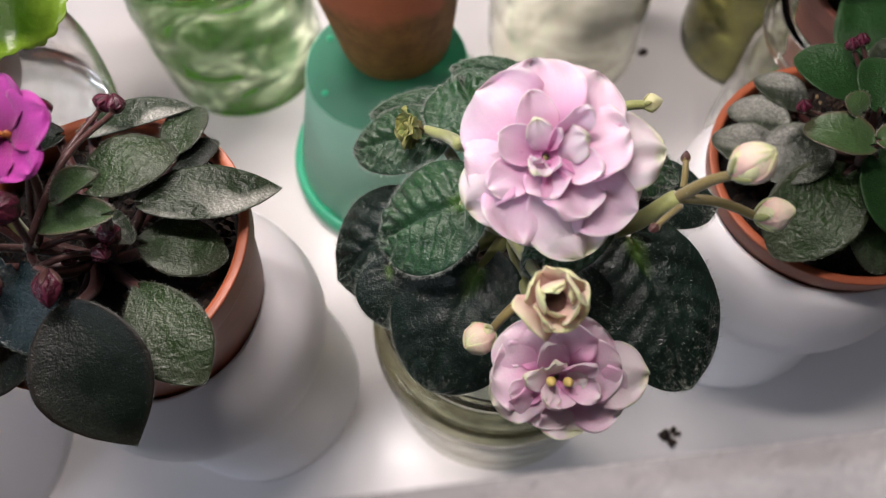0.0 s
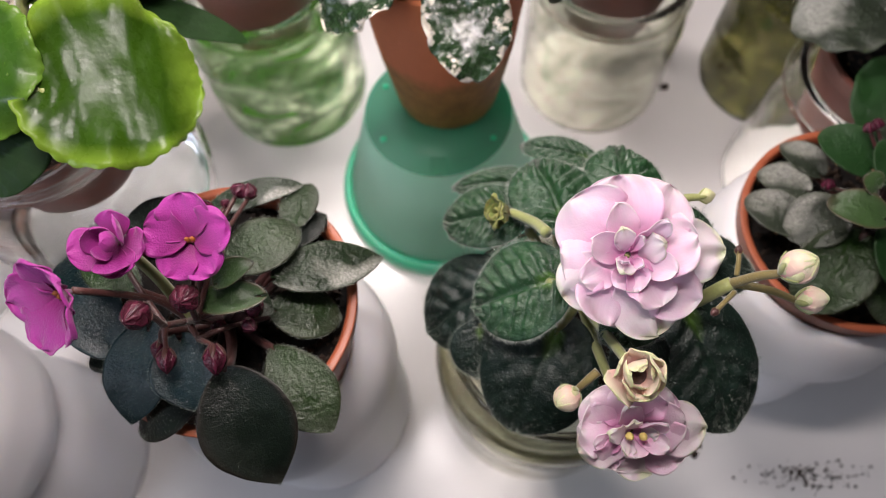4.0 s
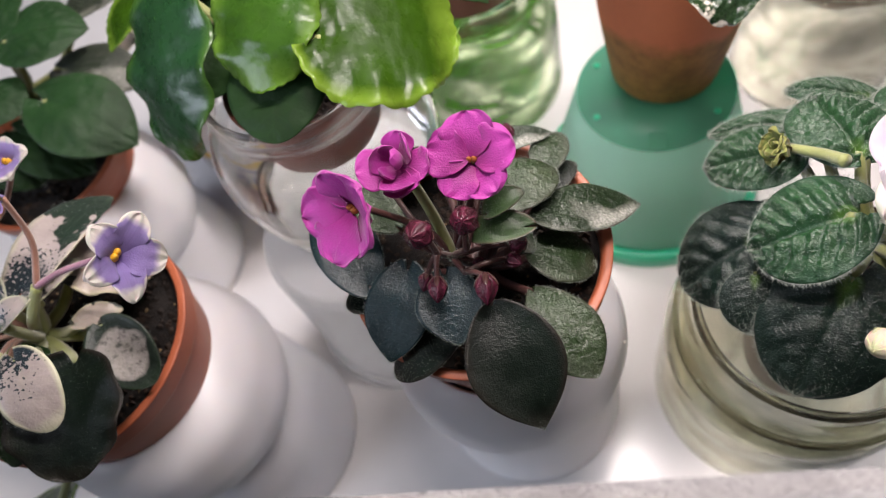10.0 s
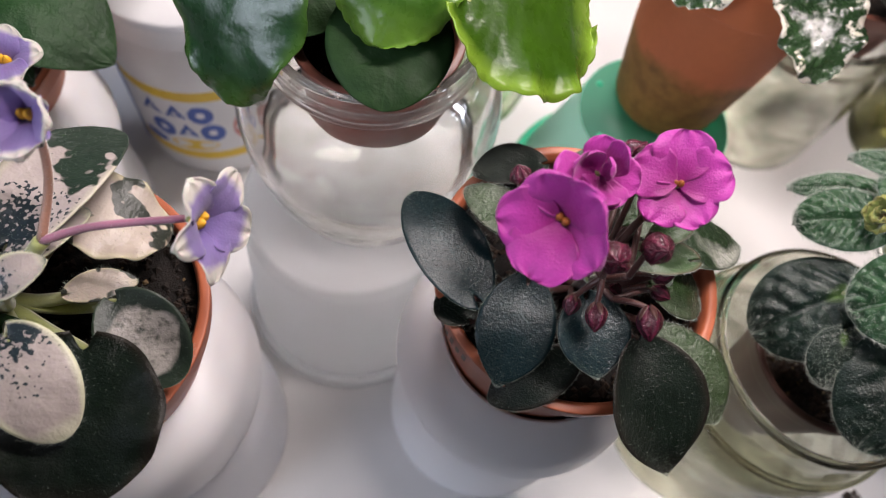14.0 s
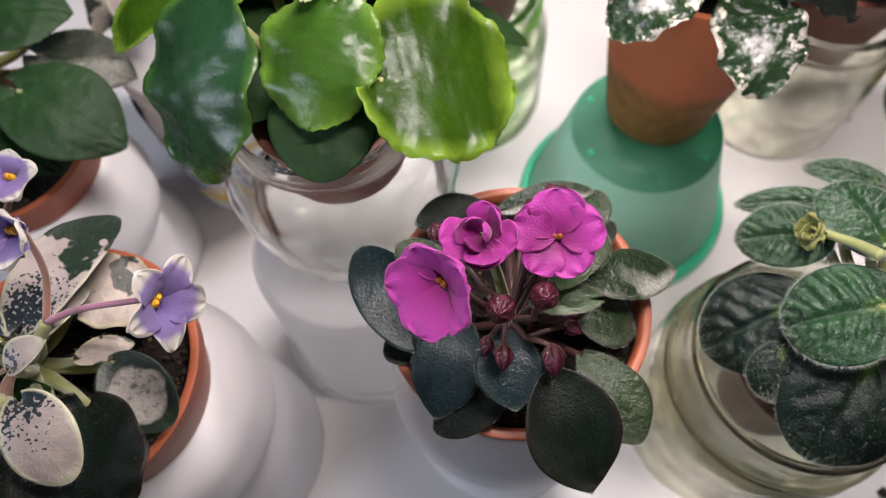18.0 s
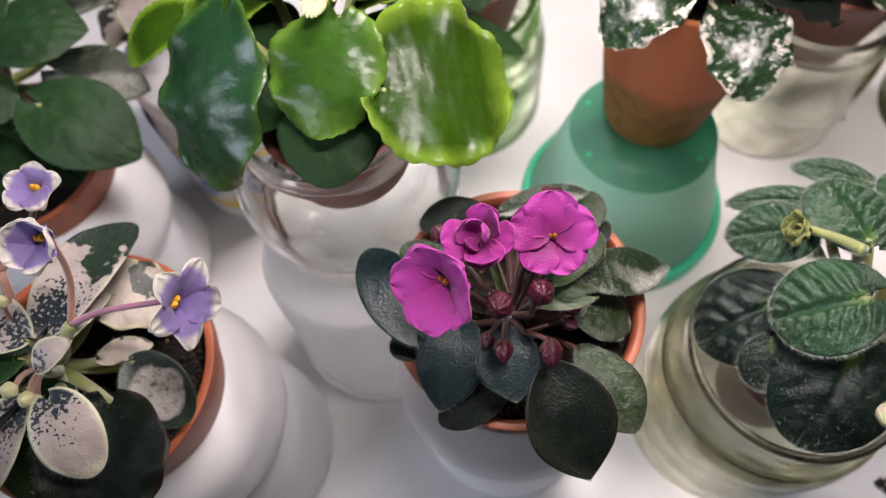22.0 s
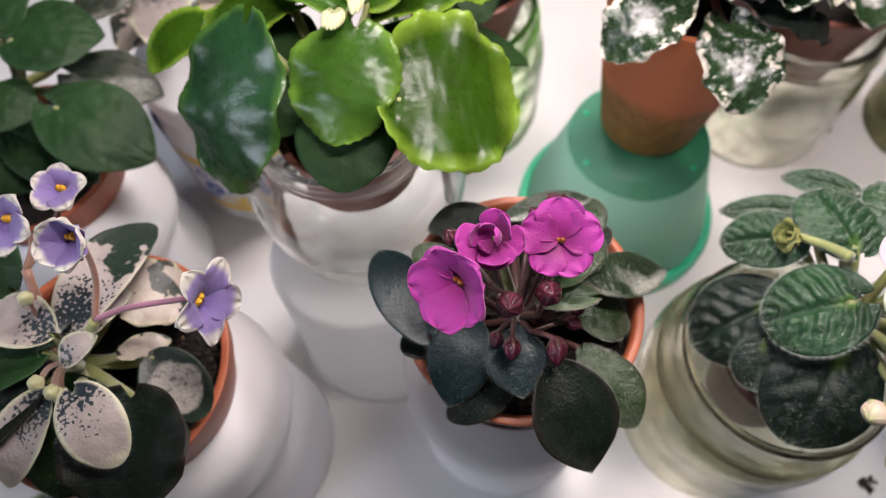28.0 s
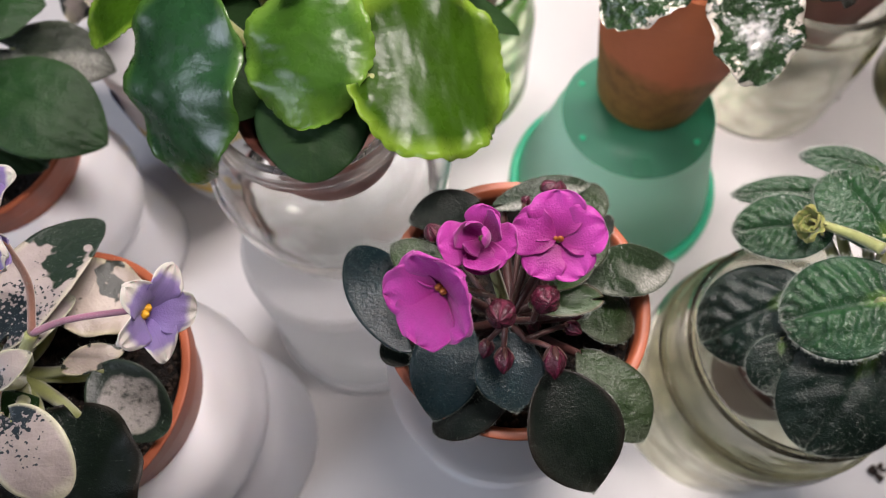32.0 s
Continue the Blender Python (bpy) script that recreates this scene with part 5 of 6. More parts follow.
leaf(violet_V, (-0.2076, 0.0546, 0.1710), (-0.1990, 0.0916, 0.1610), 0.0213, TIPPED_LEAF, CROWN_V, STEM_GREEN, full=0.55, stalk_r=0.0019, hairs=700, hair=0.0012)
leaf(violet_V, (-0.2041, 0.0519, 0.1700), (-0.1971, 0.0672, 0.1660), 0.0093, WHITE_LEAF, CROWN_V, STEM_GREEN, full=0.5, stalk_r=0.0019, hairs=700, hair=0.0012)
leaf(violet_V, (-0.2010, 0.0414, 0.1790), (-0.1937, 0.0486, 0.1810), 0.0087, WHITE_LEAF, CROWN_V, STEM_GREEN, full=0.6, cup=0.3, stalk_r=0.0019, hairs=700, hair=0.0012)
leaf(violet_V, (-0.1983, 0.0498, 0.1580), (-0.1855, 0.0556, 0.1560), 0.0079, CREAM_PATCH_LEAF, CROWN_V, STEM_GREEN, full=0.6, stalk_r=0.0019, hairs=700, hair=0.0012)
leaf(violet_V, (-0.2131, 0.0508, 0.1720), (-0.2336, 0.0568, 0.1700), 0.0164, WHITE_LEAF, CROWN_V, STEM_GREEN, full=0.6, stalk_r=0.0019, hairs=700, hair=0.0012)
leaf(violet_V, (-0.2166, 0.0462, 0.1680), (-0.2555, 0.0439, 0.1550), 0.0290, SOFT_LEAF, CROWN_V, STEM_GREEN, full=0.6, stalk_r=0.0019, hairs=700, hair=0.0012)
leaf(violet_V, (-0.2157, 0.0376, 0.1650), (-0.2461, 0.0226, 0.1500), 0.0269, DARK_LEAF, CROWN_V, STEM_GREEN, full=0.6, stalk_r=0.0019, hairs=700, hair=0.0012)
leaf(violet_V, (-0.2350, 0.0660, 0.1650), (-0.2617, 0.0852, 0.1600), 0.0225, SOFT_LEAF, CROWN_V, STEM_GREEN, full=0.6, stalk_r=0.0019, hairs=700, hair=0.0012)
leaf(violet_V, (-0.2033, 0.0375, 0.1580), (-0.2191, 0.0125, 0.1470), 0.0371, SHADE_LEAF, CROWN_V, STEM_GREEN, full=0.55, stalk_r=0.0019, hairs=700, hair=0.0012)
leaf(violet_V, (-0.2551, -0.0130, 0.0780), (-0.2752, 0.0154, 0.0500), 0.0354, BRIGHT_LEAF, CROWN_V, STEM_GREEN, full=0.55, stalk_r=0.0019, hairs=700, hair=0.0012)
FORK_V = (-0.1990, 0.0546, 0.1750)
stem("flower_stalk", [CROWN_V, (-0.2069, 0.0491, 0.1650), FORK_V], 0.0020, 0.0016, STEM_GREEN, violet_V, "pale green main flower stalk")
stem("flower_stalk", [CROWN_V, (-0.2155, 0.0502, 0.1650), (-0.2217, 0.0669, 0.1780)], 0.0018, 0.0013, STEM_PINK, violet_V)
violet_flower(violet_V, (-0.1680, 0.0585, 0.1865), (0.93, -0.16, 0.30), 0.0128, LILAC_PETAL, YELLOW, roll=24, cupped=0.78, crimp=0.05, flare=0.26, plump=0.74, notch=0.03, sac=1.6, stalk_from=FORK_V, stalk_mat=STEM_VIOLET, label="lilac flower with a crimped white margin")
violet_flower(violet_V, (-0.1965, 0.0692, 0.1980), (0.05, -0.6, 0.75), 0.0112, LILAC_PETAL, YELLOW, roll=20, cupped=1.2, crimp=0.06, flare=-0.05, plump=0.82, notch=0.03, sac=1.5, stalk_from=FORK_V, stalk_mat=STEM_PINK, label="lilac flower with a crimped white margin")
violet_flower(violet_V, (-0.2209, 0.0766, 0.1900), (-0.1, -0.55, 0.8), 0.0104, LILAC_PETAL, YELLOW, roll=0, cupped=0.7, crimp=0.05, flare=0.10, plump=0.80, notch=0.03, sac=1.6, stalk_from=(-0.2217, 0.0669, 0.1780), stalk_mat=STEM_PINK, label="lilac flower with a crimped white margin")
violet_flower(violet_V, (-0.2148, 0.0891, 0.1840), (0.2, -0.2, 0.95), 0.0095, LILAC_PETAL, YELLOW, roll=40, cupped=0.9, crimp=0.05, flare=0.10, plump=0.80, notch=0.03, sac=1.6, stalk_from=(-0.2217, 0.0669, 0.1780), stalk_mat=STEM_PINK, label="lilac flower with a crimped white margin")
bud(violet_V, (-0.2091, 0.0359, 0.1760), (0.2, -0.3, 0.9), 0.0045, 0.0022, BUD_CREAM, CROWN_V, STEM_PINK, r=0.0007)
bud(violet_V, (-0.2066, 0.0346, 0.1720), (0.2, -0.3, 0.9), 0.0045, 0.0022, BUD_CREAM, CROWN_V, STEM_PINK, r=0.0007)
bud(violet_V, (-0.2173, 0.0576, 0.1800), (0.2, -0.3, 0.9), 0.0045, 0.0022, BUD_CREAM, CROWN_V, STEM_PINK, r=0.0007)
bud(violet_V, (-0.2053, 0.0343, 0.1700), (0.2, -0.3, 0.9), 0.0045, 0.0022, BUD_CREAM, CROWN_V, STEM_PINK, r=0.0007)

# ---- the pink double violet ----
violet_K = thing("african_violet", (0.0210, 0.0850, 0.1200), "violet with pale pink double flowers and quilted hairy green leaves", "plant", "violets")
CROWN_K = (0.0190, 0.0790, 0.1480)
leaf(violet_K, (0.0092, 0.0770, 0.1687), (-0.0112, 0.0744, 0.1546), 0.0268, QUILT_LEAF, CROWN_K, STEM_GREEN, quilt=0.24, veins=7, full=0.48, lobe=0.20, arch=0.10, stalk_r=0.0018, cup=-0.22, hairs=4200, hair=0.0015)
leaf(violet_K, (0.0023, 0.1015, 0.1575), (-0.0195, 0.1016, 0.1506), 0.02, QUILT_LEAF, CROWN_K, STEM_GREEN, quilt=0.31, veins=7, full=0.48, arch=0.12, stalk_r=0.0018, cup=-0.22, hairs=4200, hair=0.0015)
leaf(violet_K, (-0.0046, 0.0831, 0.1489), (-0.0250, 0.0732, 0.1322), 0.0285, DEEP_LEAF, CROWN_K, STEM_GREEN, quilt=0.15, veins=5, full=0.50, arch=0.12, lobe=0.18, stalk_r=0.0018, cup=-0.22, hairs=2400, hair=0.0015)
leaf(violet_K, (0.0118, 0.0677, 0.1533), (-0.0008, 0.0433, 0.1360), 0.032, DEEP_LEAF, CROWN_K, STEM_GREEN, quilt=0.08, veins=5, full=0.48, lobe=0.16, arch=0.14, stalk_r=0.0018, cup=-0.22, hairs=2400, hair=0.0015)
leaf(violet_K, (0.0138, 0.0941, 0.1660), (0.0074, 0.1180, 0.1580), 0.0245, QUILT_LEAF, CROWN_K, STEM_GREEN, quilt=0.29, veins=7, full=0.50, stalk_r=0.0018, cup=-0.22, hairs=4200, hair=0.0015)
leaf(violet_K, (0.0307, 0.0974, 0.1660), (0.0324, 0.1245, 0.1540), 0.0220, QUILT_LEAF, CROWN_K, STEM_GREEN, quilt=0.37, veins=7, full=0.52, stalk_r=0.0018, cup=-0.22, hairs=4200, hair=0.0015)
leaf(violet_K, (0.0114, 0.1148, 0.1500), (-0.0168, 0.1154, 0.1460), 0.0103, QUILT_LEAF, CROWN_K, STEM_GREEN, quilt=0.31, stalk_r=0.0018, cup=-0.22, hairs=4200, hair=0.0015)
leaf(violet_K, (0.0252, 0.1230, 0.1500), (0.0048, 0.1302, 0.1460), 0.0104, QUILT_LEAF, CROWN_K, STEM_GREEN, quilt=0.31, stalk_r=0.0018, cup=-0.22, hairs=4200, hair=0.0015)
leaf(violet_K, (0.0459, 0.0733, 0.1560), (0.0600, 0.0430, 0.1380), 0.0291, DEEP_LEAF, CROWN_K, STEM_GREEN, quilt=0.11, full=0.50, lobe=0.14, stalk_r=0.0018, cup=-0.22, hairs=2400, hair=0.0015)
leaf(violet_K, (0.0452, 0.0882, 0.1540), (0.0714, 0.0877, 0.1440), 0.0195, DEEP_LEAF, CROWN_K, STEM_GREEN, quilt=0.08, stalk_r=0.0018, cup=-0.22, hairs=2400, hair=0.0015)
leaf(violet_K, (0.0385, 0.0930, 0.1680), (0.0568, 0.0860, 0.1580), 0.0179, QUILT_LEAF, CROWN_K, STEM_GREEN, quilt=0.32, veins=7, stalk_r=0.0018, cup=-0.22, hairs=4200, hair=0.0015)
leaf(violet_K, (0.0370, 0.0703, 0.1720), (0.0206, 0.0619, 0.1640), 0.0136, QUILT_LEAF, CROWN_K, STEM_GREEN, quilt=0.37, veins=7, stalk_r=0.0018, cup=-0.22, hairs=4200, hair=0.0015)
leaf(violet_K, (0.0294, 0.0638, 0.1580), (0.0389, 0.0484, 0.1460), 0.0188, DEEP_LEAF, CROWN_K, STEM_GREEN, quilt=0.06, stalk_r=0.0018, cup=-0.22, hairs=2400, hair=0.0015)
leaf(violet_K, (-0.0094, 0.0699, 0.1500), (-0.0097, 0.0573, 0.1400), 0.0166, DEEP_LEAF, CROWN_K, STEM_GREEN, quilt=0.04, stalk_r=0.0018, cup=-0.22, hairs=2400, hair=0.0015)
# outer and middle petals: angle, length, width, lift, which petal material
WIDE_PETALS = ((3, 1.22, 0.86, 0.0, 0), (-31, 1.06, 1.06, 0.04, 1), (-68, 1.08, 0.90, 0.0, 0), (-104, 0.90, 1.04, 0.05, 1), (-146, 0.94, 0.80, 0.0, 0), (178, 0.80, 0.98, 0.06, 1),
               (136, 0.96, 1.00, 0.0, 1), (98, 0.98, 1.12, 0.08, 1), (58, 1.02, 1.0, 0.02, 1), (18, 0.84, 0.86, 0.20, 1))
FOLDED_PETALS = ((-54, 0.72, 0.66, 0.26, 2), (-88, 0.48, 0.50, 0.55, 2), (-150, 0.66, 0.44, 0.30, 2), (-20, 0.60, 0.40, 0.60, 2), (44, 0.66, 0.34, 0.75, 2), (104, 0.66, 0.46, 0.42, 2), (160, 0.54, 0.40, 0.55, 2))
double_flower(violet_K, (0.0241, 0.0765, 0.1860), (0.02, -0.42, 0.90), 0.0182, ((3, 0.46, 0.95), (3, 0.34, 1.2)), (PINK_GREEN_PETAL, PINK_PETAL, PINK_PETAL), seed=9, sacs=None, ruffle=1.3, stalk_from=CROWN_K, label="wide open pale pink double flower", broad=WIDE_PETALS + FOLDED_PETALS, fat=0.8)
double_flower(violet_K, (0.0262, 0.0400, 0.1640), (0.10, -0.55, 0.83), 0.0150, ((4, 0.50, 0.8),), (PINK_GREEN_PETAL, PINK_PETAL, PINK_PETAL), PALE_YELLOW, seed=11, ruffle=1.2, stalk_from=CROWN_K, label="pale pink double flower showing two yellow pollen sacs", squash=0.76, broad=WIDE_PETALS[::-1] + FOLDED_PETALS[1:6], fat=0.8)
half_open = double_flower(violet_K, (0.0248, 0.0510, 0.1790), (0.05, -0.45, 0.88), 0.0080, ((5, 1.0, 0.80), (5, 0.92, 1.05), (4, 0.72, 1.25)), (CREAM_PETAL,), seed=3, ruffle=0.5, fat=1.2, stalk_from=CROWN_K, label="half-open cream and pink flower with a dark red heart", bowl=0.22)
v, f = ellipsoid_data((0, -0.0006, 0.0002), (0.05, -0.45, 0.88), 0.0030, 0.0024, 12, 8)
link_mesh("heart", v, f, STEM_RED, half_open)
STALK_K, FORK_K = (0.0393, 0.0704, 0.1660), (0.0511, 0.0729, 0.1760)
stem("flower_stalk", [CROWN_K, STALK_K, FORK_K], 0.0021, 0.0018, STEM_GREEN, violet_K, "thick pale green flower stalk")
layered_bud(violet_K, (0.0598, 0.0712, 0.1915), (0.6, 0.15, 0.75), 0.0088, CREAM_PETAL, FORK_K, STEM_OLIVE, 0.0010)
layered_bud(violet_K, (0.0682, 0.0679, 0.1780), (0.8, -0.05, 0.45), 0.0074, CREAM_PETAL, FORK_K, STEM_OLIVE, 0.0009)
layered_bud(violet_K, (0.0114, 0.0474, 0.1644), (-0.6, -0.5, 0.3), 0.0076, CREAM_PETAL, (0.0187, 0.0532, 0.1680), STEM_OLIVE, 0.0009)
bud(violet_K, (0.0501, 0.0987, 0.1720), (0.9, 0.1, 0.2), 0.0045, 0.0021, BUD_CREAM, (0.0405, 0.0978, 0.1700), STEM_GREEN, r=0.001)
double_flower(violet_K, (-0.0009, 0.0988, 0.1630), (-0.85, -0.22, 0.32), 0.0070, ((5, 1.0, 1.0), (5, 0.9, 1.2), (4, 0.7, 1.35)), (HUSK_PETAL,), HUSK_PETAL, seed=5, ruffle=1.2, stalk_from=(0.0077, 0.0883, 0.1726), label="curled green-brown opening bud")
stem("bract_stalk", [(0.0510, 0.0703, 0.1770), (0.0479, 0.0675, 0.1786), (0.0448, 0.0647, 0.1790)], 0.0007, 0.0006, STEM_OLIVE, violet_K)
bud(violet_K, (0.0448, 0.0647, 0.1790), (-0.0062, -0.0056, 0.002), 0.0028, 0.0010, STEM_RED, None, STEM_OLIVE, STEM_OLIVE)
stem("bract_stalk", [(0.0522, 0.0746, 0.1770), (0.0525, 0.0774, 0.1786), (0.0529, 0.0803, 0.1790)], 0.0007, 0.0006, STEM_OLIVE, violet_K)
bud(violet_K, (0.0529, 0.0803, 0.1790), (0.0007, 0.0057, 0.002), 0.0028, 0.0010, STEM_RED, None, STEM_OLIVE, STEM_OLIVE)

# ---- the bright green violet in the water jar ----
violet_G = thing("green_violet", (-0.1450, 0.1310, 0.1720), "violet with glossy bright green wavy leaves, in a jar", "plant", "violets")
CROWN_G = (-0.1450, 0.1330, 0.1760)
leaf(violet_G, (-0.1211, 0.1199, 0.1940), (-0.0872, 0.1328, 0.1780), 0.0479, BRIGHT_LEAF, CROWN_G, STEM_GREEN, full=0.46, lobe=0.17, wave=0.09, waves=3.0, teeth=0.035, teeth_n=15, cup=0.06, lump=0.02, facing=(0.0, -0.35, 0.93), stalk_r=0.0020)
leaf(violet_G, (-0.1337, 0.1375, 0.2020), (-0.1392, 0.1081, 0.1860), 0.0334, MID_LEAF, CROWN_G, STEM_GREEN, full=0.52, lobe=0.1, wave=0.10, waves=2.5, teeth=0.03, teeth_n=14, cup=-0.18, lump=0.025, stalk_r=0.0020)
leaf(violet_G, (-0.1684, 0.1406, 0.1970), (-0.1761, 0.1043, 0.1600), 0.0394, BLUISH_LEAF, CROWN_G, STEM_GREEN, full=0.55, arch=0.12, wave=0.10, cup=-0.12, teeth=0.02, teeth_n=14, lump=0.02, facing=(-0.25, -0.2, 0.9), stalk_r=0.0020)
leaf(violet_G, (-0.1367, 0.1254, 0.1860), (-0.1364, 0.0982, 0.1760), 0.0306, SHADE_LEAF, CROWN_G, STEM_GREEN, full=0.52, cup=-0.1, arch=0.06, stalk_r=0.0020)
leaf(violet_G, (-0.1894, 0.1558, 0.1820), (-0.2091, 0.1429, 0.1720), 0.0197, BRIGHT_LEAF, CROWN_G, STEM_GREEN, full=0.55, teeth=0.06, stalk_r=0.0020)
leaf(violet_G, (-0.1583, 0.1567, 0.1900), (-0.1897, 0.1499, 0.1820), 0.0207, BRIGHT_LEAF, CROWN_G, STEM_GREEN, full=0.55, wave=0.12, teeth=0.06, stalk_r=0.0020)
leaf(violet_G, (-0.1311, 0.1560, 0.1900), (-0.0928, 0.1801, 0.1800), 0.0276, BRIGHT_LEAF, CROWN_G, STEM_GREEN, full=0.55, wave=0.12, teeth=0.06, stalk_r=0.0020)
leaf(violet_G, (-0.1423, 0.1507, 0.1960), (-0.1659, 0.1888, 0.1860), 0.0303, MID_LEAF, CROWN_G, STEM_GREEN, full=0.55, wave=0.12, stalk_r=0.0020)
leaf(violet_G, (-0.1329, 0.1531, 0.1960), (-0.1259, 0.1922, 0.1860), 0.0316, BRIGHT_LEAF, CROWN_G, STEM_GREEN, full=0.55, wave=0.12, stalk_r=0.0020)
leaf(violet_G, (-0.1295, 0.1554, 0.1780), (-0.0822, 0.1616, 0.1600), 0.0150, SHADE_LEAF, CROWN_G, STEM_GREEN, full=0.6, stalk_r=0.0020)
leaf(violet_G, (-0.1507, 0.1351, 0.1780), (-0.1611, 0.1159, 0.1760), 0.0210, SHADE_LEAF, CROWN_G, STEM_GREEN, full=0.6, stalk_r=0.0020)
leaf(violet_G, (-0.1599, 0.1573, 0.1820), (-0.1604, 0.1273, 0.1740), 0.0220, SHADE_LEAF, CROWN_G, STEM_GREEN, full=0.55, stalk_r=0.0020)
bud(violet_G, (-0.1412, 0.1375, 0.2050), (-0.07, -0.75, 0.15), 0.0085, 0.0017, BUD_CREAM, CROWN_G, STEM_GREEN, r=0.0007)
bud(violet_G, (-0.1402, 0.1367, 0.2050), (-0.03, -0.75, 0.15), 0.0085, 0.0017, BUD_CREAM, CROWN_G, STEM_GREEN, r=0.0007)
bud(violet_G, (-0.1392, 0.1366, 0.2050), (0.01, -0.75, 0.15), 0.0085, 0.0017, BUD_CREAM, CROWN_G, STEM_GREEN, r=0.0007)
bud(violet_G, (-0.1384, 0.1370, 0.2050), (0.04, -0.75, 0.15), 0.0085, 0.0017, BUD_CREAM, CROWN_G, STEM_GREEN, r=0.0007)
bud(violet_G, (-0.1378, 0.1378, 0.2050), (0.07, -0.75, 0.15), 0.0085, 0.0017, BUD_CREAM, CROWN_G, STEM_GREEN, r=0.0007)
bud(violet_G, (-0.1345, 0.1424, 0.2050), (0.10, -0.75, 0.15), 0.0085, 0.0017, BUD_CREAM, CROWN_G, STEM_GREEN, r=0.0007)
bud(violet_G, (-0.1332, 0.1432, 0.2050), (0.10, -0.75, 0.15), 0.0085, 0.0017, BUD_CREAM, CROWN_G, STEM_GREEN, r=0.0007)

# ---- the white-edged violet in the terracotta pot ----
violet_T = thing("variegated_violet", (-0.0205, 0.2050, 0.1580), "violet with dark green leaves marbled white, in a terracotta pot", "plant", "violets")
CROWN_T = (-0.0180, 0.2070, 0.1640)
leaf(violet_T, (-0.0156, 0.1770, 0.1670), (-0.0079, 0.1490, 0.1546), 0.0275, MARGIN_LEAF, CROWN_T, STEM_PINK, full=0.5, wave=0.12, lobe=0.16, teeth=0.06, teeth_n=4, lump=0.10, facing=(0.0, -0.5, 0.86))
leaf(violet_T, (-0.0342, 0.1809, 0.1770), (-0.0555, 0.1625, 0.1630), 0.0273, MARGIN_LEAF, CROWN_T, STEM_PINK, full=0.5, wave=0.15, teeth=0.06, teeth_n=4, lump=0.10)
leaf(violet_T, (-0.0081, 0.1801, 0.1720), (0.0197, 0.1761, 0.1620), 0.0207, DARK_LEAF, CROWN_T, STEM_PINK, full=0.55, wave=0.12)
leaf(violet_T, (-0.0078, 0.1812, 0.1770), (0.0266, 0.1951, 0.1660), 0.0244, MARGIN_LEAF, CROWN_T, STEM_PINK, full=0.5, wave=0.22, teeth=0.05, teeth_n=4)
leaf(violet_T, (-0.0234, 0.1784, 0.1820), (-0.0328, 0.2232, 0.1720), 0.0283, MARGIN_LEAF, CROWN_T, STEM_PINK, full=0.5, wave=0.22, teeth=0.05, teeth_n=4)
leaf(violet_T, (-0.0166, 0.1785, 0.1820), (0.0094, 0.2230, 0.1720), 0.0289, MARGIN_LEAF, CROWN_T, STEM_PINK, full=0.5, wave=0.22, teeth=0.05, teeth_n=4)
leaf(violet_T, (-0.0291, 0.1787, 0.1840), (-0.0510, 0.2012, 0.1720), 0.0271, MARGIN_LEAF, CROWN_T, STEM_PINK, full=0.5, wave=0.22, teeth=0.05, teeth_n=4)
leaf(violet_T, (-0.0202, 0.1835, 0.1840), (-0.0105, 0.2346, 0.1720), 0.0314, MARGIN_LEAF, CROWN_T, STEM_PINK, full=0.5, wave=0.22, teeth=0.05, teeth_n=4)
leaf(violet_T, (-0.0121, 0.1788, 0.1840), (0.0217, 0.2042, 0.1720), 0.0284, MARGIN_LEAF, CROWN_T, STEM_PINK, full=0.5, wave=0.22, teeth=0.05, teeth_n=4)

# ---- the small grey-green violet ----
violet_R = thing("african_violet", (0.1218, 0.1158, 0.1080), "small violet with rounded grey-green leaves and tiny buds", "plant", "violets")
CROWN_R = (0.1271, 0.1148, 0.1200)
leaf(violet_R, (0.1157, 0.1241, 0.1400), (0.1028, 0.1379, 0.1400), 0.0182, SOFT_LEAF, CROWN_R, STEM_RED, full=0.5, hairs=300, hair=0.0007)
leaf(violet_R, (0.1177, 0.1156, 0.1450), (0.1211, 0.1316, 0.1450), 0.0141, SOFT_LEAF, CROWN_R, STEM_RED, full=0.5, hairs=300, hair=0.0007)
leaf(violet_R, (0.1122, 0.1041, 0.1450), (0.0977, 0.1109, 0.1430), 0.0130, YOUNG_LEAF, CROWN_R, STEM_RED, full=0.5, hairs=300, hair=0.0007)
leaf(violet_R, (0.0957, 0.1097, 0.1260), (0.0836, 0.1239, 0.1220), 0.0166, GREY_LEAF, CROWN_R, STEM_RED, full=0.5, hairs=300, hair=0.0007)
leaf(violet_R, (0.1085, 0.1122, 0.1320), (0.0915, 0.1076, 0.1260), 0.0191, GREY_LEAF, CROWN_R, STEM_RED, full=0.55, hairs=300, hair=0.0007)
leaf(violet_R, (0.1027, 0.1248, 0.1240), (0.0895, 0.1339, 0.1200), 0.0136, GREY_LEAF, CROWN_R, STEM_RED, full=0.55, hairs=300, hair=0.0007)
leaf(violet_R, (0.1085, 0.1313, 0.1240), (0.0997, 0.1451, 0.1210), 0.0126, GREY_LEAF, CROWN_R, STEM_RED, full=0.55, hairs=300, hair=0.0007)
leaf(violet_R, (0.1120, 0.1030, 0.1310), (0.0946, 0.0841, 0.1190), 0.0243, OLIVE_LEAF, CROWN_R, STEM_RED, full=0.55, hairs=300, hair=0.0007)
leaf(violet_R, (0.1193, 0.1051, 0.1360), (0.1255, 0.0854, 0.1280), 0.0207, SOFT_LEAF, CROWN_R, STEM_RED, full=0.55, hairs=300, hair=0.0007)
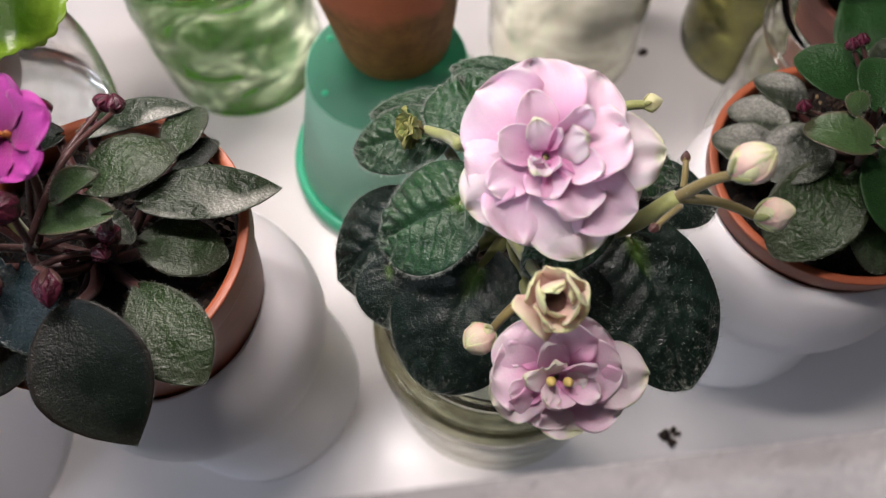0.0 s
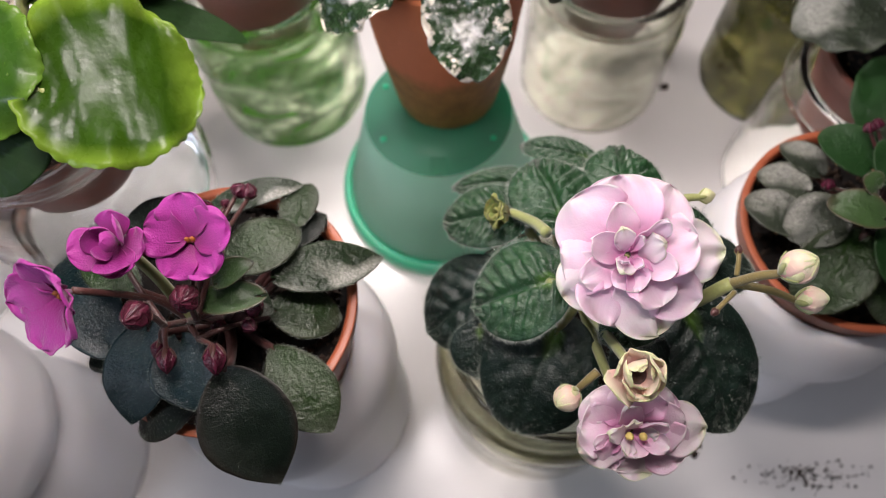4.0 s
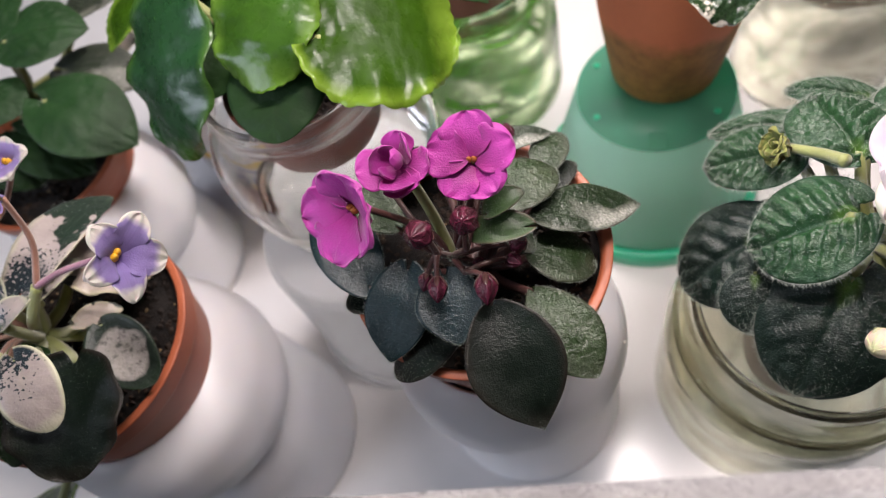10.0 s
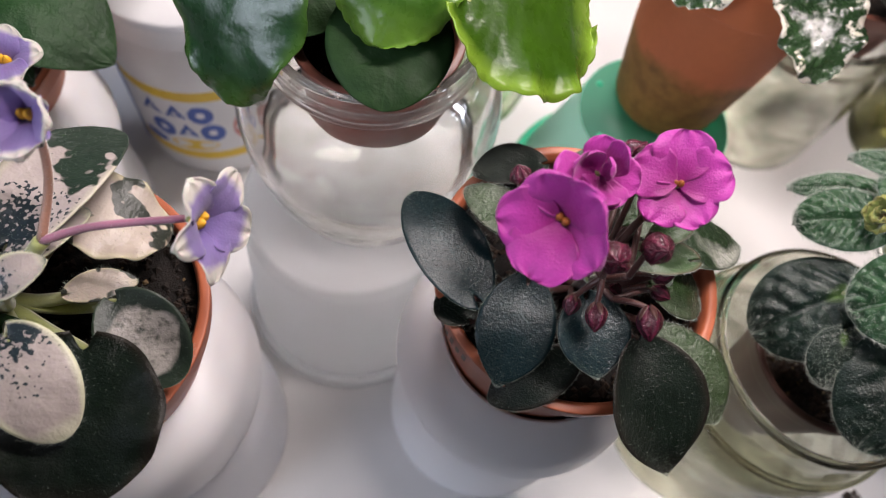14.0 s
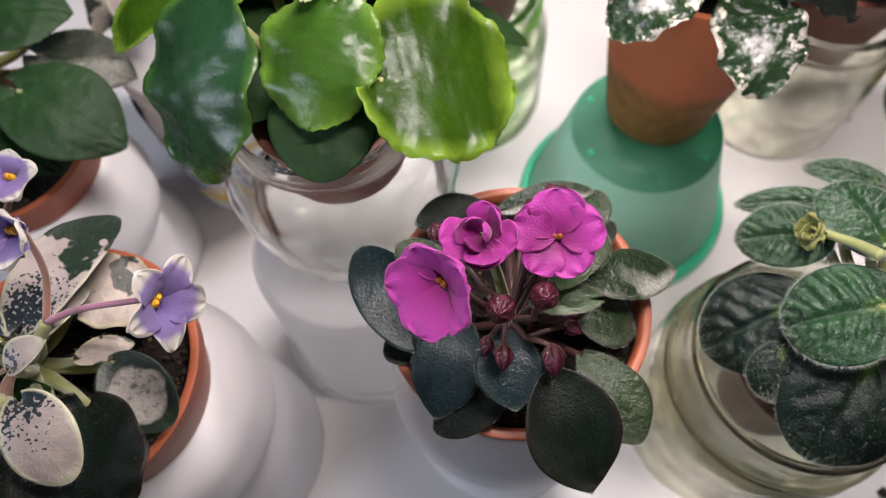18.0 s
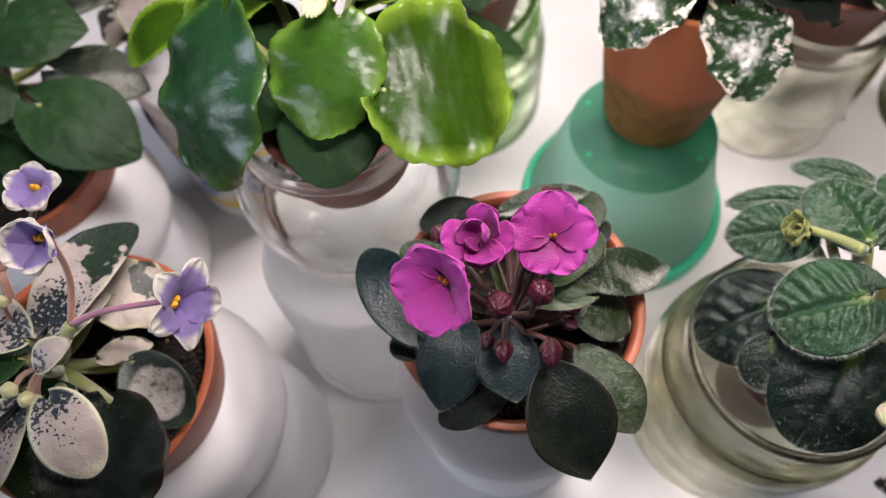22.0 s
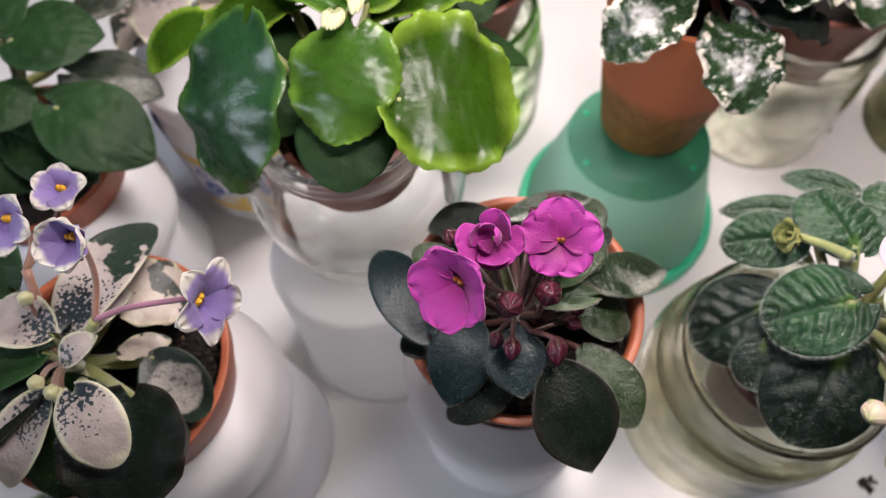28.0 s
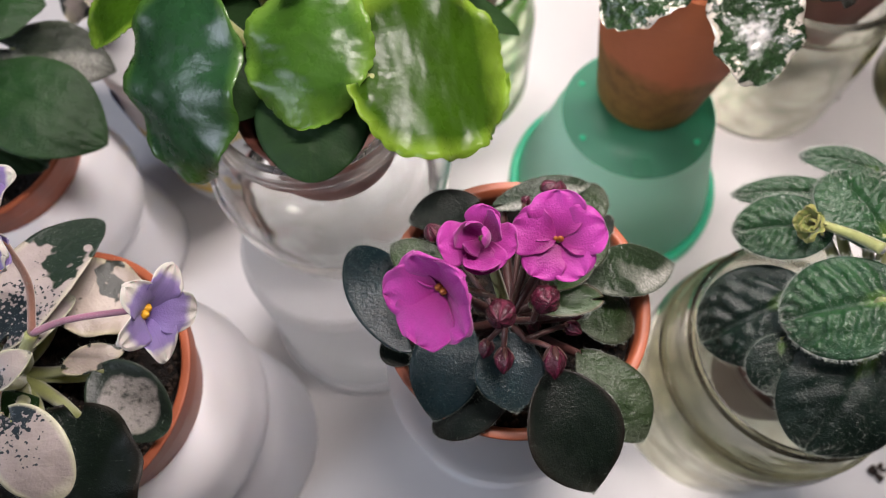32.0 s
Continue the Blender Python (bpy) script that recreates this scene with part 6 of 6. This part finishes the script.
leaf(violet_R, (0.1147, 0.1049, 0.1460), (0.1275, 0.1048, 0.1450), 0.0104, YOUNG_LEAF, CROWN_R, STEM_RED, full=0.5, hairs=300, hair=0.0007)
leaf(violet_R, (0.1215, 0.0988, 0.1240), (0.1237, 0.0799, 0.1160), 0.0184, OLIVE_LEAF, CROWN_R, STEM_RED, full=0.55, hairs=300, hair=0.0007)
leaf(violet_R, (0.1120, 0.1136, 0.1460), (0.1081, 0.1173, 0.1480), 0.0086, YOUNG_LEAF, CROWN_R, STEM_RED, full=0.5, hairs=300, hair=0.0007)
leaf(violet_R, (0.1249, 0.1122, 0.1380), (0.1516, 0.1286, 0.1300), 0.0209, GREY_LEAF, CROWN_R, STEM_RED, full=0.55, hairs=300, hair=0.0007)
leaf(violet_R, (0.1271, 0.1065, 0.1340), (0.1464, 0.0960, 0.1260), 0.0226, GREY_LEAF, CROWN_R, STEM_RED, full=0.55, hairs=300, hair=0.0007)
leaf(violet_R, (0.1279, 0.1300, 0.1300), (0.1486, 0.1517, 0.1240), 0.0199, GREY_LEAF, CROWN_R, STEM_RED, full=0.55, hairs=300, hair=0.0007)
bud(violet_R, (0.0965, 0.1143, 0.1480), (-0.3, 0.3, 0.8), 0.0042, 0.0020, BUD_RED, CROWN_R, STEM_RED, r=0.0006)
bud(violet_R, (0.1162, 0.1356, 0.1480), (-0.3, 0.3, 0.8), 0.0042, 0.0020, BUD_RED, CROWN_R, STEM_RED, r=0.0006)
bud(violet_R, (0.1134, 0.1342, 0.1480), (-0.3, 0.3, 0.8), 0.0042, 0.0020, BUD_RED, CROWN_R, STEM_RED, r=0.0006)

# ---- the soft green violet ----
violet_L = thing("african_violet", (-0.2896, 0.1434, 0.1060), "violet with soft pale-edged green leaves", "plant", "violets")
CROWN_L = (-0.2968, 0.1689, 0.1250)
leaf(violet_L, (-0.2564, 0.1427, 0.1500), (-0.2209, 0.1311, 0.1340), 0.0360, SOFT_LEAF, CROWN_L, STEM_GREEN, full=0.55, lobe=0.14, arch=0.14, stalk_r=0.002, quilt=0.03, veins=5, cup=-0.12, acute=0.75, hairs=900, hair=0.0011)
leaf(violet_L, (-0.2750, 0.1641, 0.1600), (-0.2431, 0.1732, 0.1550), 0.0355, SOFT_LEAF, CROWN_L, STEM_GREEN, full=0.5, stalk_r=0.002, quilt=0.03, veins=5, cup=-0.12, acute=0.75, hairs=900, hair=0.0011)
leaf(violet_L, (-0.2580, 0.1612, 0.1460), (-0.2232, 0.1588, 0.1380), 0.0275, GREY_LEAF, CROWN_L, STEM_GREEN, full=0.55, stalk_r=0.002, quilt=0.03, veins=5, cup=-0.12, acute=0.75, hairs=900, hair=0.0011)
leaf(violet_L, (-0.2786, 0.1409, 0.1550), (-0.2608, 0.1388, 0.1500), 0.0238, SOFT_LEAF, CROWN_L, STEM_GREEN, full=0.55, stalk_r=0.002, quilt=0.03, veins=5, cup=-0.12, acute=0.75, hairs=900, hair=0.0011)
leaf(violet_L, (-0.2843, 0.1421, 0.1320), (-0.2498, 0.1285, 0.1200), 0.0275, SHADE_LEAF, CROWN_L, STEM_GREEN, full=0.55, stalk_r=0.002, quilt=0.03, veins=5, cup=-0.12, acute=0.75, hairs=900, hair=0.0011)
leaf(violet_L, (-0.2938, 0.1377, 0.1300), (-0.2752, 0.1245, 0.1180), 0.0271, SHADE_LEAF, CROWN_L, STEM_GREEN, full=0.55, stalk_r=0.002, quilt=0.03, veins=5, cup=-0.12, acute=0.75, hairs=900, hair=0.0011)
leaf(violet_L, (-0.2595, 0.1871, 0.1500), (-0.2446, 0.2101, 0.1450), 0.0215, GREY_LEAF, CROWN_L, STEM_GREEN, full=0.55, stalk_r=0.002, quilt=0.03, veins=5, cup=-0.12, acute=0.75, hairs=900, hair=0.0011)
leaf(violet_L, (-0.2806, 0.1667, 0.1600), (-0.3095, 0.2055, 0.1550), 0.0363, SOFT_LEAF, CROWN_L, STEM_GREEN, full=0.55, stalk_r=0.002, quilt=0.03, veins=5, cup=-0.12, acute=0.75, hairs=900, hair=0.0011)
leaf(violet_L, (-0.2899, 0.1479, 0.1500), (-0.3321, 0.1539, 0.1400), 0.0393, SOFT_LEAF, CROWN_L, STEM_GREEN, full=0.55, stalk_r=0.002, quilt=0.03, veins=5, cup=-0.12, acute=0.75, hairs=900, hair=0.0011)

# ---- plants in the back row ----


def rosette(plant, centre, count, size, width, lift, mats, stalk, seed):
    """A plain rosette of leaves round a crown."""
    rnd = random.Random(seed)
    c = Vector(centre)
    for k in range(count):
        a = 2.4 * k + rnd.uniform(-0.2, 0.2)
        near = 0.42 if k % 3 else 0.25
        d = Vector((math.cos(a), math.sin(a), 0))
        b = c + d * size * near + Vector((0, 0, lift * (1.2 - k / count)))
        e = b + d * size * rnd.uniform(0.55, 0.75) + Vector((0, 0, -0.25 * size * rnd.uniform(0.2, 1.0)))
        leaf(plant, b, e, width * rnd.uniform(0.85, 1.1), mats[k % len(mats)], c, stalk, full=0.55, wave=0.06)


violet_B1 = thing("african_violet", (-0.1135, 0.2615, 0.107), "violet with plain green leaves, in an algae-green jar", "plant", "violets")
rosette(violet_B1, (-0.1135, 0.2615, 0.113), 7, 0.04, 0.026, 0.016, (SHADE_LEAF, SOFT_LEAF), STEM_GREEN, 5)
violet_B2 = thing("african_violet", (0.06, 0.264, 0.107), "violet with pale marbled leaves, in a filmed jar", "plant", "violets")
rosette(violet_B2, (0.06, 0.264, 0.113), 7, 0.04, 0.026, 0.016, (MARGIN_LEAF, GREY_LEAF), STEM_GREEN, 6)
violet_B4 = thing("african_violet", (0.164, 0.193, 0.107), "violet with large grey-green leaves, in a clear jar", "plant", "violets")
rosette(violet_B4, (0.164, 0.193, 0.113), 9, 0.052, 0.036, 0.024, (GREY_LEAF, SOFT_LEAF), STEM_GREEN, 8)
violet_W = thing("african_violet", (-0.24, 0.235, 0.11), "violet with cream leaves, standing on a labelled jar", "plant", "violets")
rosette(violet_W, (-0.24, 0.235, 0.116), 8, 0.045, 0.028, 0.02, (WHITE_LEAF, CREAM_PATCH_LEAF), STEM_PINK, 9)

# ---- crumbs on the shelf ----
rnd = random.Random(21)


def crumb_patch(at, spread, count, big, label):
    verts, faces = [], []
    for _ in range(count):
        s = rnd.uniform(0.3, 1.0) * big
        p = Vector((at[0] + rnd.gauss(0, spread[0]), at[1] + rnd.gauss(0, spread[1]), s * 0.5))
        o = len(verts)
        for d in ((1, 0, 0), (-1, 0, 0), (0, 1, 0), (0, -1, 0), (0, 0, 0.6), (0, 0, -0.5)):
            verts.append(p + Vector(d) * s * rnd.uniform(0.6, 1.4))
        for f in ((0, 2, 4), (2, 1, 4), (1, 3, 4), (3, 0, 4), (2, 0, 5), (1, 2, 5), (3, 1, 5), (0, 3, 5)):
            faces.append(tuple(o + x for x in f))
    ob = link_mesh("spilt_soil", verts, faces, CRUMB, smooth=False)
    return tagged(ob, label, "crumbs", kind="stuff")


crumb_patch((0.0927, 0.0540), (0.002, 0.0015), 9, 0.0026, "dark clump of soil on the white shelf")
crumb_patch((0.1041, 0.2574), (0.001, 0.001), 5, 0.0022, "dark speck of soil on the white shelf")
crumb_patch((0.145, 0.041), (0.013, 0.0028), 150, 0.0009, "scattered black soil crumbs on the white shelf")
